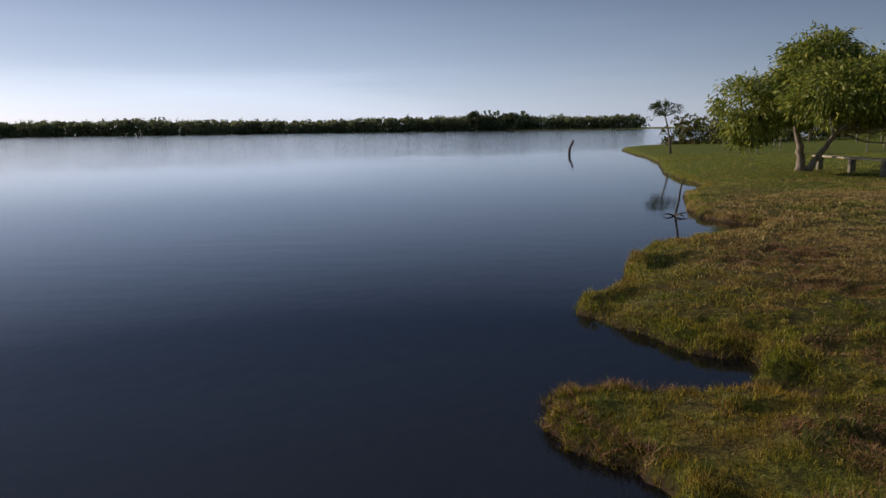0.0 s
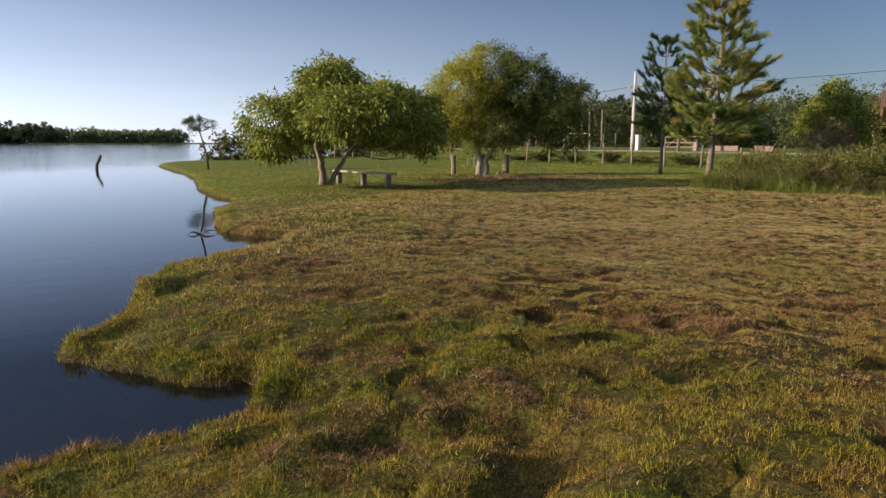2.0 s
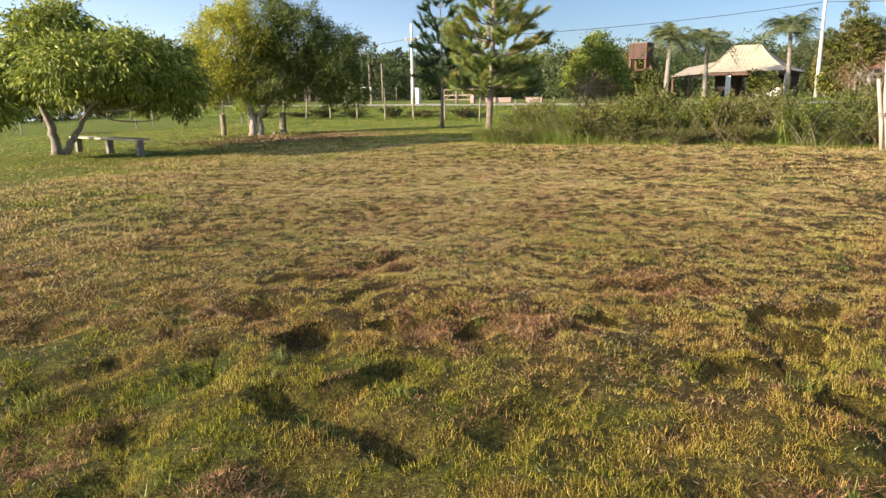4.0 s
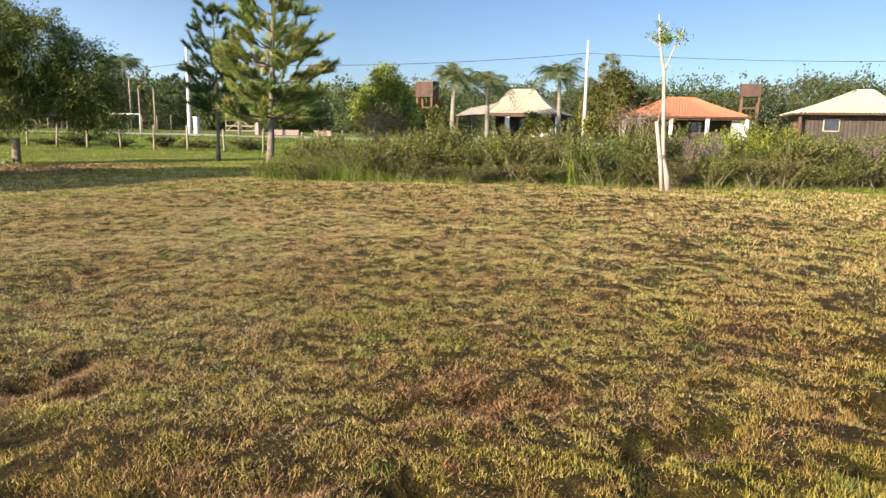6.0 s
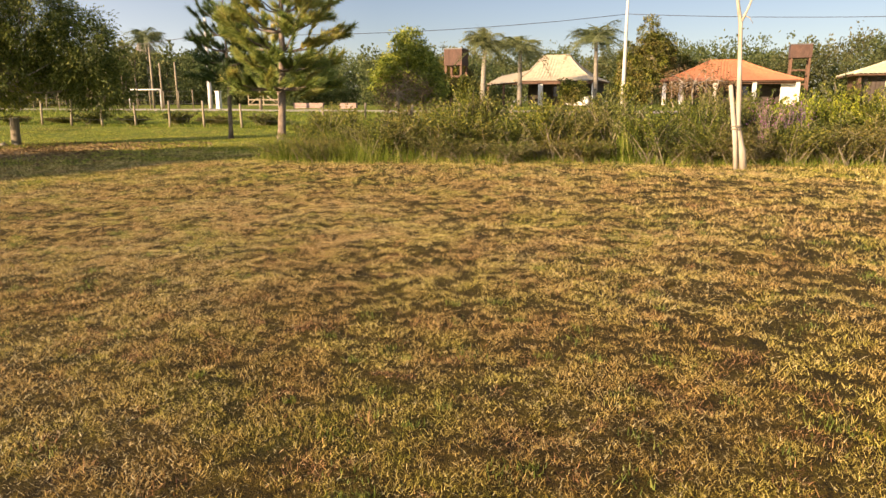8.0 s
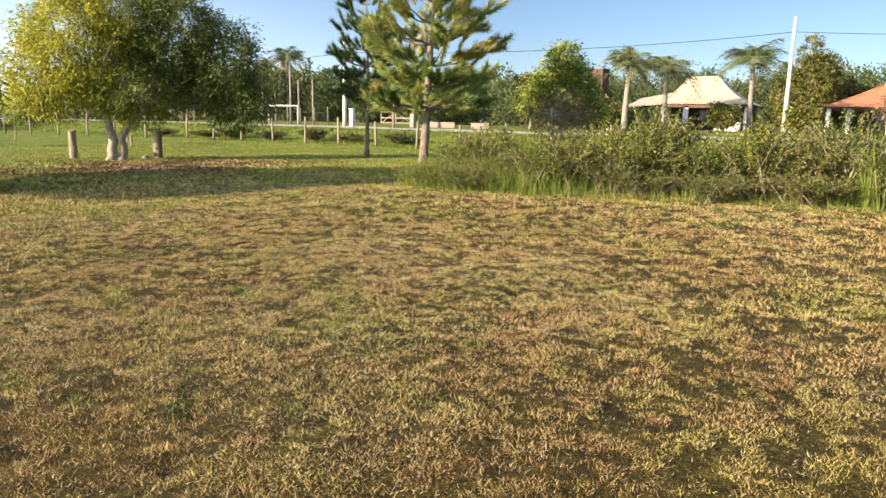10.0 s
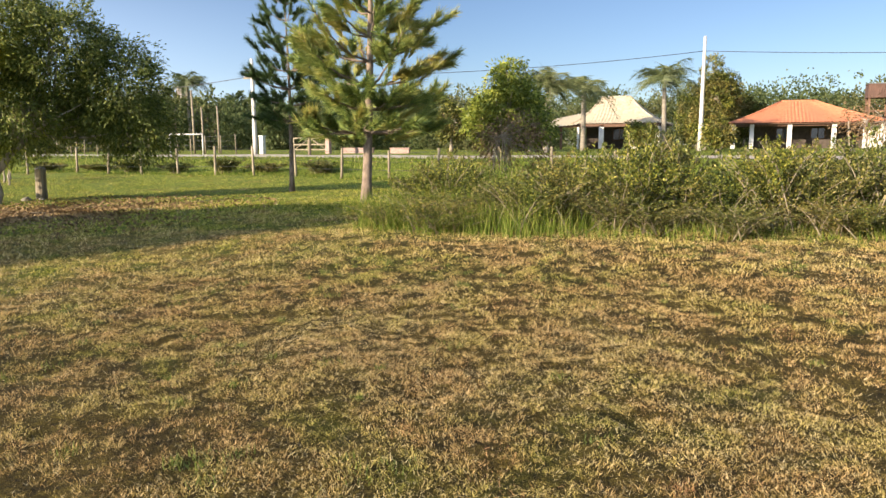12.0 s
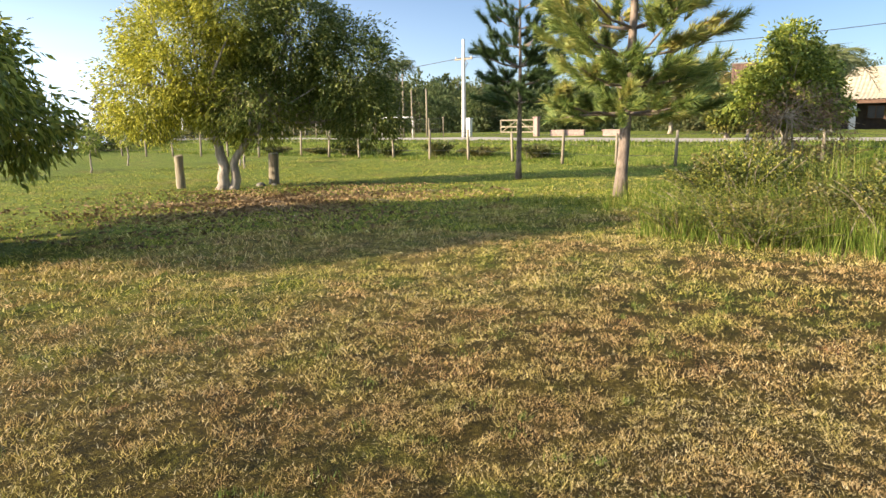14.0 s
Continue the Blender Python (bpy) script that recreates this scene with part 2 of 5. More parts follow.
def make_ground():
    m, nt, b = node_mat("lawn_soil")
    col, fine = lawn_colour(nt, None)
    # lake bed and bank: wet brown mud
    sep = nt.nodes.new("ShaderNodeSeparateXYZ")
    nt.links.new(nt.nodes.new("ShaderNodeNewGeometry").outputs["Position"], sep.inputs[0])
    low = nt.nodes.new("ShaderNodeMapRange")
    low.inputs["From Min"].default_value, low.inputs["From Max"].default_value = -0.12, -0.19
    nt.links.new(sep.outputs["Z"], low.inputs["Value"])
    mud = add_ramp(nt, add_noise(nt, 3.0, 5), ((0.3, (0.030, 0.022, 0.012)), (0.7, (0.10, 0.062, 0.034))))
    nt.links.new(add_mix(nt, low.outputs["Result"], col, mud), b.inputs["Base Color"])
    b.inputs["Roughness"].default_value = 0.95
    b.inputs["Specular IOR Level"].default_value = 0.15
    add_bump(nt, b, fine, 1.0, 0.035)
    return m


def make_blades(name, tall=False):
    m, nt, b = node_mat(name)
    isl = nt.nodes.new("ShaderNodeNewGeometry").outputs["Random Per Island"]
    col, _ = lawn_colour(nt, isl)
    if tall:
        col = add_ramp(nt, isl, ((0.0, (0.05, 0.085, 0.011)), (0.6, (0.14, 0.19, 0.027)), (0.9, (0.29, 0.30, 0.065)), (1.0, (0.46, 0.41, 0.15))))
    nt.links.new(col, b.inputs["Base Color"])
    b.inputs["Roughness"].default_value = 0.75
    b.inputs["Specular IOR Level"].default_value = 0.08
    t = nt.nodes.new("ShaderNodeBsdfTranslucent")
    nt.links.new(col, t.inputs["Color"])
    mx = nt.nodes.new("ShaderNodeMixShader")
    mx.inputs["Fac"].default_value = 0.30
    nt.links.new(b.outputs["BSDF"], mx.inputs[1])
    nt.links.new(t.outputs["BSDF"], mx.inputs[2])
    nt.links.new(mx.outputs["Shader"], nt.nodes["Material Output"].inputs["Surface"])
    return m


def make_water():
    m, nt, b = node_mat("lake_water")
    nt.nodes.remove(b)
    gl = nt.nodes.new("ShaderNodeBsdfGlossy")
    gl.inputs["Roughness"].default_value = 0.06
    gl.inputs["Color"].default_value = (0.92, 0.95, 1.0, 1)
    tr = nt.nodes.new("ShaderNodeBsdfTransparent")
    tr.inputs["Color"].default_value = (0.50, 0.40, 0.25, 1)
    df = nt.nodes.new("ShaderNodeBsdfDiffuse")
    df.inputs["Color"].default_value = (0.012, 0.016, 0.022, 1)
    body = nt.nodes.new("ShaderNodeMixShader")
    body.inputs["Fac"].default_value = 0.35
    nt.links.new(tr.outputs[0], body.inputs[1])
    nt.links.new(df.outputs[0], body.inputs[2])
    fr = nt.nodes.new("ShaderNodeFresnel")
    fr.inputs["IOR"].default_value = 1.33
    mx = nt.nodes.new("ShaderNodeMixShader")
    nt.links.new(fr.outputs[0], mx.inputs["Fac"])
    nt.links.new(body.outputs[0], mx.inputs[1])
    nt.links.new(gl.outputs[0], mx.inputs[2])
    # ripples, gentle near the shore, in wind bands farther out
    rip = add_noise(nt, 1.6, 3, 0.5, None, (0.5, 1.6, 1.0))
    sep = nt.nodes.new("ShaderNodeSeparateXYZ")
    nt.links.new(nt.nodes.new("ShaderNodeNewGeometry").outputs["Position"], sep.inputs[0])
    out = nt.nodes.new("ShaderNodeMath")
    out.operation = "MULTIPLY_ADD"
    out.inputs[1].default_value = -1.0
    nt.links.new(sep.outputs["X"], out.inputs[0])
    nt.links.new(sep.outputs["Y"], out.inputs[2])
    wander = nt.nodes.new("ShaderNodeMath")
    wander.operation = "MULTIPLY_ADD"
    wander.inputs[1].default_value = 34.0
    nt.links.new(add_noise(nt, 0.05, 3, 0.6, None, (0.35, 1.0, 1.0)), wander.inputs[0])
    nt.links.new(out.outputs[0], wander.inputs[2])
    wind = nt.nodes.new("ShaderNodeMapRange")
    wind.interpolation_type = "SMOOTHSTEP"
    wind.inputs["From Min"].default_value, wind.inputs["From Max"].default_value = 46.0, 76.0
    wind.inputs["To Min"].default_value, wind.inputs["To Max"].default_value = 1.0, 9.0
    nt.links.new(wander.outputs[0], wind.inputs["Value"])
    ruff = nt.nodes.new("ShaderNodeMath")
    ruff.operation = "MULTIPLY"
    nt.links.new(rip, ruff.inputs[0])
    nt.links.new(wind.outputs[0], ruff.inputs[1])
    rip = ruff.outputs[0]
    bp = nt.nodes.new("ShaderNodeBump")
    bp.inputs["Strength"].default_value, bp.inputs["Distance"].default_value = 0.085, 0.02
    nt.links.new(rip, bp.inputs["Height"])
    for n in (gl, fr):
        nt.links.new(bp.outputs[0], n.inputs["Normal"])
    nt.links.new(mx.outputs[0], nt.nodes["Material Output"].inputs["Surface"])
    return m


GROUND, WATER = make_ground(), make_water()
BLADES, TALL_BLADES = make_blades("lawn_blades"), make_blades("tall_grass_blades", True)
BARK_PALE = surface("pale_bark", (0.13, 0.10, 0.075), (0.46, 0.39, 0.30), 9, 0.9, 0.7, 0.02, (1, 1, 0.25))
BARK_PINE = surface("pine_bark", (0.085, 0.062, 0.045), (0.29, 0.22, 0.165), 12, 0.95, 0.9, 0.03, (1, 1, 0.4))
BARK_DEAD = surface("bleached_bark", (0.28, 0.22, 0.15), (0.56, 0.48, 0.37), 8, 0.85, 0.5, 0.01, (1, 1, 0.2))
WOOD_GREY = surface("weathered_wood", (0.12, 0.095, 0.06), (0.34, 0.28, 0.19), 14, 0.9, 0.5, 0.01, (1, 1, 0.12))
WOOD_BROWN = surface("brown_timber", (0.07, 0.035, 0.02), (0.18, 0.095, 0.055), 10, 0.8, 0.4, 0.01, (1, 1, 0.15))
CONCRETE = surface("pole_concrete", (0.40, 0.38, 0.34), (0.62, 0.59, 0.53), 6, 0.85, 0.3, 0.005)
WHITEWASH = surface("whitewashed_masonry", (0.62, 0.58, 0.52), (0.80, 0.77, 0.71), 5, 0.85, 0.3, 0.005, blotch=(0.55, 0.50, 0.43))
# veranda shade put into the walls' colour; also the own brown of dark boards
SHADE_WALL = surface("dark_brown_shaded_wall", (0.045, 0.035, 0.028), (0.10, 0.075, 0.058), 4, 0.9, 0.3, 0.005)
TILE_CREAM = surface("cream_clay_tile", (0.27, 0.22, 0.145), (0.48, 0.40, 0.27), 3, 0.8, 0.4, 0.01, blotch=(0.42, 0.34, 0.22))
TILE_PALE = surface("pale_yellow_tile", (0.44, 0.38, 0.23), (0.60, 0.54, 0.35), 3, 0.75, 0.3, 0.01)
TILE_RED = surface("orange_clay_tile", (0.36, 0.12, 0.05), (0.54, 0.20, 0.09), 3, 0.8, 0.4, 0.01, blotch=(0.42, 0.15, 0.07))
DIRT = surface("pale_dirt_road", (0.32, 0.26, 0.20), (0.50, 0.42, 0.33), 1.2, 0.95, 0.4, 0.02)
PINK_BRICK = surface("pink_brick", (0.24, 0.15, 0.12), (0.40, 0.29, 0.24), 6, 0.9, 0.4, 0.01)
WIRE = surface("dark_cable", (0.02, 0.02, 0.02), (0.05, 0.05, 0.05), 5, 0.6, 0.1, 0.001)
DARK_METAL = surface("dull_metal", (0.10, 0.10, 0.10), (0.22, 0.22, 0.21), 8, 0.6, 0.2, 0.002, metal=0.6)
GLASS_DARK = surface("dark_window_pane", (0.02, 0.022, 0.025), (0.04, 0.045, 0.05), 2, 0.15, 0.05, 0.001)
LEAF_GREEN = leaf_mat("broad_green_leaf", ((0.0, (0.08, 0.115, 0.018)), (0.6, (0.22, 0.275, 0.045)), (1.0, (0.46, 0.46, 0.09))), 0.36)
# yellow leaves; the bright tint is shifted sunward, sunlight partly put into the colour
LEAF_YELLOW = leaf_mat("yellowing_sun_side_leaf", ((0.0, (0.07, 0.095, 0.02)), (0.6, (0.175, 0.20, 0.04)), (1.0, (0.36, 0.34, 0.09))),
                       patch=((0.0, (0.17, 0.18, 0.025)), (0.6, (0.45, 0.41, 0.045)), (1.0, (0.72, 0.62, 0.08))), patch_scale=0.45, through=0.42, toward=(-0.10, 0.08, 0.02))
LEAF_HEDGE = leaf_mat("shrub_leaf", ((0.0, (0.022, 0.040, 0.007)), (0.6, (0.098, 0.122, 0.017)), (1.0, (0.30, 0.29, 0.048))),
                      patch=((0.0, (0.065, 0.070, 0.018)), (0.6, (0.135, 0.125, 0.032)), (1.0, (0.26, 0.20, 0.07))), patch_scale=0.6, through=0.2)
LEAF_GOLD = leaf_mat("golden_green_leaf", ((0.0, (0.12, 0.15, 0.015)), (0.6, (0.32, 0.34, 0.035)), (1.0, (0.60, 0.56, 0.08))), 0.35)
LEAF_DRY = leaf_mat("dry_twig_leaf", ((0.0, (0.14, 0.085, 0.04)), (1.0, (0.30, 0.21, 0.12))))
LEAF_PURPLE = leaf_mat("purple_blossom", ((0.0, (0.22, 0.07, 0.20)), (1.0, (0.45, 0.20, 0.40))))
LEAF_FAR = leaf_mat("distant_foliage", ((0.0, (0.075, 0.105, 0.036)), (0.6, (0.14, 0.17, 0.06)), (1.0, (0.23, 0.24, 0.09))), 0.5, 0.7,
                    patch=((0.0, (0.112, 0.112, 0.042)), (1.0, (0.240, 0.195, 0.083))), patch_scale=0.06)
# paler than real leaves: the haze across the lake is put into their colour
LEAF_SHORE = leaf_mat("haze_pale_shore_foliage", ((0.0, (0.11, 0.14, 0.07)), (0.6, (0.19, 0.22, 0.11)), (1.0, (0.28, 0.29, 0.16))), 0.5, 0.7)
NEEDLES = leaf_mat("pine_needles", ((0.0, (0.080, 0.137, 0.036)), (0.6, (0.194, 0.262, 0.064)), (1.0, (0.410, 0.433, 0.114))), 0.3, 0.5,
                   patch=((0.0, (0.240, 0.252, 0.054)), (0.8, (0.480, 0.432, 0.108)), (1.0, (0.480, 0.288, 0.120))), patch_scale=0.7)
NEEDLES_DARK = leaf_mat("dark_pine_needles", ((0.0, (0.033, 0.063, 0.021)), (1.0, (0.105, 0.150, 0.045))), 0.25)
STRAW = leaf_mat("dry_clippings", ((0.0, (0.34, 0.24, 0.10)), (0.6, (0.60, 0.46, 0.22)), (1.0, (0.80, 0.66, 0.40))), 0.2, 0.6)
TUFTS = leaf_mat("coarse_tuft_grass", ((0.0, (0.05, 0.08, 0.010)), (0.7, (0.14, 0.18, 0.028)), (1.0, (0.30, 0.27, 0.07))), 0.3, 0.6)
PALM = leaf_mat("palm_frond", ((0.0, (0.06, 0.085, 0.028)), (1.0, (0.17, 0.18, 0.07))), 0.3)
THATCH = leaf_mat("dead_brown_thatch", ((0.0, (0.045, 0.019, 0.010)), (0.6, (0.235, 0.12, 0.052)), (1.0, (0.52, 0.315, 0.14))), 0.1, 0.7)
LITTER = leaf_mat("fallen_leaves", ((0.0, (0.08, 0.05, 0.022)), (0.6, (0.19, 0.12, 0.055)), (1.0, (0.33, 0.22, 0.10))), 0.1, 0.8)
# ---- mesh helpers ----
def fast_mesh(name, verts, faces, mat, smooth=False):
    """A mesh from arrays; every face has the same number of corners."""
    me = bpy.data.meshes.new(name)
    verts, faces = np.asarray(verts, np.float32), np.asarray(faces, np.int32)
    k = faces.shape[1]
    me.vertices.add(len(verts))
    me.vertices.foreach_set("co", verts.ravel())
    me.loops.add(faces.size)
    me.loops.foreach_set("vertex_index", faces.ravel())
    me.polygons.add(len(faces))
    me.polygons.foreach_set("loop_start", np.arange(0, faces.size, k, dtype=np.int32))
    if smooth:
        me.polygons.foreach_set("use_smooth", np.ones(len(faces), bool))
    me.materials.append(mat)
    me.update(calc_edges=True)
    return me


def joined(pieces):
    """Several (verts, quads) as one."""
    vs, fs, n = [], [], 0
    for v, f in pieces:
        vs.append(np.asarray(v, float))
        fs.append(np.asarray(f, int) + n)
        n += len(v)
    return np.concatenate(vs), np.concatenate(fs)


def box(cx, cy, cz, sx, sy, sz, bevel=0.0, turn=0.0, mat=None):
    """A box by its middle and full sizes, edges rounded by a chamfer, as a bmesh."""
    bm = bmesh.new()
    bmesh.ops.create_cube(bm, size=1.0, matrix=Matrix.Translation((cx, cy, cz)) @ Matrix.Rotation(turn, 4, "Z") @ Matrix.Diagonal((sx, sy, sz, 1)))
    if bevel:
        bmesh.ops.bevel(bm, geom=bm.edges[:], offset=bevel, segments=2, affect="EDGES", profile=0.6)
    return bm


def tube(points, radii, n=8, wobble=0.0, rng=None):
    """A tapered tube along points, closed at both ends by shrinking; as (verts, quads)."""
    pts = np.asarray(points, float)
    rad = np.asarray(radii, float)
    tang = np.gradient(pts, axis=0)
    tang /= np.linalg.norm(tang, axis=1)[:, None] + 1e-9
    ref = np.array((1.0, 0.0, 0.0)) if abs(tang[0][0]) < 0.8 else np.array((0.0, 1.0, 0.0))
    pts = np.concatenate((pts[:1], pts, pts[-1:]))
    rad = np.concatenate(([1e-4], rad, [1e-4]))
    tang = np.concatenate((tang[:1], tang, tang[-1:]))
    ang = np.linspace(0, 2 * np.pi, n, endpoint=False)
    verts = []
    for p, r, t in zip(pts, rad, tang):
        u = np.cross(t, ref)
        u /= np.linalg.norm(u) + 1e-9
        w = np.cross(t, u)
        rr = r * (1 + (wobble * (rng.random(n) - 0.5) if rng is not None else 0))
        verts.append(p + (np.cos(ang)[:, None] * u + np.sin(ang)[:, None] * w) * np.reshape(rr * np.ones(n), (n, 1)))
    m = len(pts)
    i, j = np.meshgrid(np.arange(m - 1), np.arange(n), indexing="ij")
    a, b = i * n + j, i * n + (j + 1) % n
    faces = np.stack((a, b, b + n, a + n), -1).reshape(-1, 4)
    return np.concatenate(verts), faces


def part(name, data, mat, parent, label="", smooth=False):
    """One mesh object under a thing; data: a bmesh, a mesh, or (verts, quads)."""
    if isinstance(data, bmesh.types.BMesh):
        me = bpy.data.meshes.new(name)
        data.to_mesh(me)
        data.free()
        me.materials.append(mat)
    elif isinstance(data, tuple):
        me = fast_mesh(name, data[0], data[1], mat, smooth)
    else:
        me = data
    ob = new(name, me)
    ob.parent = parent
    if label:
        tagged(ob, label)
    return ob


def thing(name, place, label, category, group="", kind=""):
    ob = new(name)
    ob.matrix_world = place if isinstance(place, Matrix) else pose(*place)
    ob.empty_display_size = 0.2
    return tagged(ob, label, category, group, kind)


# smooth lattice noise for arrays
_lat = np.random.RandomState(7).rand(256, 256)


def vnoise(x, y, size, seed=0):
    x, y = np.asarray(x, float) / size + 17.3 * seed + 1000, np.asarray(y, float) / size + 5.7 * seed + 1000
    i, j = np.floor(x).astype(int), np.floor(y).astype(int)
    u, v = x - i, y - j
    u, v = u * u * (3 - 2 * u), v * v * (3 - 2 * v)
    g = lambda a, b: _lat[a % 256, b % 256]
    return (g(i, j) * (1 - u) + g(i + 1, j) * u) * (1 - v) + (g(i, j + 1) * (1 - u) + g(i + 1, j + 1) * u) * v


# ---- the lie of the land ----
WATER_Z = -0.20
SHORE = [(-900, -500), (-60, -30), (-20, -8), (-8, -1.5), (-3, 1.0), (-0.6, 1.8), (0.6, 2.3), (0.95, 2.9), (0.84, 3.14), (0.64, 3.38), (0.55, 3.65), (0.57, 3.98),
         (0.72, 4.18), (1.1, 4.2), (1.5, 4.12), (1.9, 4.22), (2.25, 4.5), (2.2, 4.8), (1.82, 5.02), (1.58, 5.35), (1.34, 5.75), (1.22, 6.1), (1.32, 6.5), (1.72, 6.75),
         (2.02, 7.5), (2.25, 8.2), (3.0, 9.4), (4.05, 10.25), (4.95, 10.8), (5.45, 11.5), (5.1, 12.0), (4.8, 12.6), (5.0, 13.9), (5.85, 16.6), (7.15, 18.8), (7.4, 19.7), (7.6, 22),
         (7.95, 24.6), (8.6, 27), (10, 32), (11.1, 37.5), (12.2, 46), (13.3, 51.7), (15.3, 57.2), (19.6, 63), (35, 70), (60, 75), (110, 90),
         (200, 150), (260, 300), (200, 500), (60, 690), (-150, 720), (-500, 720), (-900, 650)]


def shore_distance(x, y):
    """Distance to the lake's edge, negative over water."""
    x, y = np.asarray(x, float), np.asarray(y, float)
    px, py = np.array(SHORE, float).T
    qx, qy = np.roll(px, -1), np.roll(py, -1)
    best = np.full(x.shape, 1e9)
    inside = np.zeros(x.shape, bool)
    for a, b, c, d in zip(px, py, qx, qy):
        dx, dy = c - a, d - b
        k = np.clip(((x - a) * dx + (y - b) * dy) / (dx * dx + dy * dy), 0, 1)
        best = np.minimum(best, np.hypot(x - a - k * dx, y - b - k * dy))
        cross = ((b > y) != (d > y)) & (x < dx * (y - b) / (dy if dy else 1e-9) + a)
        inside ^= cross
    return np.where(inside, -best, best)


def lawn_edge(x, y):
    """As shore_distance, but only worked out where the lake is near; 5 elsewhere."""
    x, y = np.asarray(x, float), np.asarray(y, float)
    d = np.full(x.shape, 5.0)
    k = x < 7.2 + 0.25 * np.maximum(0, y - 12)
    d[k] = shore_distance(x[k], y[k])
    return d


def smooth01(v):
    v = np.clip(v, 0, 1)
    return v * v * (3 - 2 * v)


def lakeside(x, y):
    """1 on the rough grass near the lake, 0 out on the dry open lawn."""
    return 1 - smooth01((0.78 * x + 0.62 * y + 4.0 * (vnoise(x, y, 1.3, 31) - 0.5) - 4.2) / 4.5)


TORN = [(2.2, 3.15, 0.45), (2.65, 3.2, 0.3), (3.15, 3.25, 0.4), (3.0, 4.5, 0.4), (3.75, 6.2, 0.4), (3.6, 7.5, 0.7), (4.2, 8.0, 0.5), (4.7, 5.3, 0.4),
        (5.35, 3.75, 0.5), (5.7, 3.25, 0.4), (7.1, 3.05, 0.35), (7.35, 2.6, 0.3), (6.4, 5.4, 0.4), (4.4, 1.2, 0.4)]


def torn(x, y):
    """1 where the turf is torn up to dead brown thatch, ragged at the edges."""
    x, y = np.asarray(x, float), np.asarray(y, float)
    best = np.zeros(x.shape)
    for a, b, r in TORN:
        best = np.maximum(best, 1.45 - np.hypot(x - a, (y - b) * 1.2) / r)
    return smooth01(best + 1.6 * (vnoise(x, y, 0.17, 36) - 0.62))


def land_z(x, y, dist=None):
    """Height of the ground: flat lawn with small bumps, an undercut bank to the lake, a raised road beyond the fence."""
    x, y = np.asarray(x, float), np.asarray(y, float)
    d = shore_distance(x, y) if dist is None else dist
    d = d + (vnoise(x, y, 0.45, 3) - 0.5) * 0.20 + (vnoise(x, y, 0.16, 4) - 0.5) * 0.07
    bumps = (vnoise(x, y, 0.9, 1) - 0.5) * 0.04 + (vnoise(x, y, 0.33, 2) - 0.5) * 0.018 + (vnoise(x, y, 0.2, 6) - 0.5) * 0.016 + (vnoise(x, y, 3.1, 5) - 0.5) * 0.08
    # torn hummocks and hollows on the lake side
    bumps = bumps + lakeside(x, y) * ((vnoise(x, y, 0.42, 32) - 0.5) * 0.09 - 0.11 * smooth01((vnoise(x, y, 0.3, 33) - 0.66) / 0.11))
    bumps = bumps + torn(x, y) * ((vnoise(x, y, 0.2, 37) - 0.5) * 0.16 - 0.025)
    near = smooth01((90 - np.hypot(x - 10, y - 10)) / 30)
    top = bumps * near - 0.03 * smooth01(1 - d / 0.8) - 0.045 * smooth01(1 - d / 2.6)
    rise = 0.15 * smooth01((x - 30) / 6) + 0.72 * smooth01((x - 36.5) / 5) + 0.25 * smooth01((x - 50) / 20)
    rise = rise * smooth01((130 - y) / 60)
    # the lawn swells up towards the hedge
    rise = rise + 0.20 * smooth01((x - 12.8 - 0.16 * np.maximum(0, y - 6)) / 6.5) * smooth01((23.5 - y) / 9) * smooth01((34 - x) / 8)
    bank = smooth01((d + 0.05) / 0.17)
    bed = WATER_Z - 0.10 - 0.35 * smooth01(-d / 1.5) - 1.5 * smooth01((-d - 1.0) / 12)
    return np.where(bank > 0, bed + (top + rise - bed) * bank, bed)


def spread(lo, hi, mid, fine, grow=1.09, most=60.0):
    """Grid lines: fine steps between the two mids, widening outwards to lo and hi."""
    a = list(np.arange(mid[0], mid[1], fine))
    s = fine
    up = [mid[1]]
    while up[-1] < hi:
        s = min(s * grow, most)
        up.append(up[-1] + s)
    s = fine
    down = [mid[0]]
    while down[-1] > lo:
        s = min(s * grow, most)
        down.append(down[-1] - s)
    return np.array(down[:0:-1] + a + up)


gx = spread(-2500, 2500, (-0.5, 14.0), 0.10, 1.075, 90)
gy = spread(-2500, 2500, (1.0, 14.0), 0.10, 1.075, 90)
GX, GY = np.meshgrid(gx, gy, indexing="ij")
GZ = land_z(GX, GY)
_n, _m = GX.shape
_i, _j = np.meshgrid(np.arange(_n - 1), np.arange(_m - 1), indexing="ij")
_a = _i * _m + _j
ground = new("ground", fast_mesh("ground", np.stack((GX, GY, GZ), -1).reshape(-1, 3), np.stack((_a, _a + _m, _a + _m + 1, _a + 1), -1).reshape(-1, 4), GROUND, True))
tagged(ground, "mown lawn with green and dry brown patches running down to a lake bank", "ground", kind="structure")

bm = bmesh.new()
bm.faces.new([bm.verts.new((x, y, WATER_Z)) for x, y in ((-2400, -600), (320, -600), (320, 780), (-2400, 780))])
water = part("water", bm, WATER, None)
tagged(water, "calm grey-blue lake mirroring the morning sky", "lake", kind="structure")


def on_ground(x, y, sink=0.02):
    return float(land_z(np.array([x]), np.array([y]))[0]) - sink
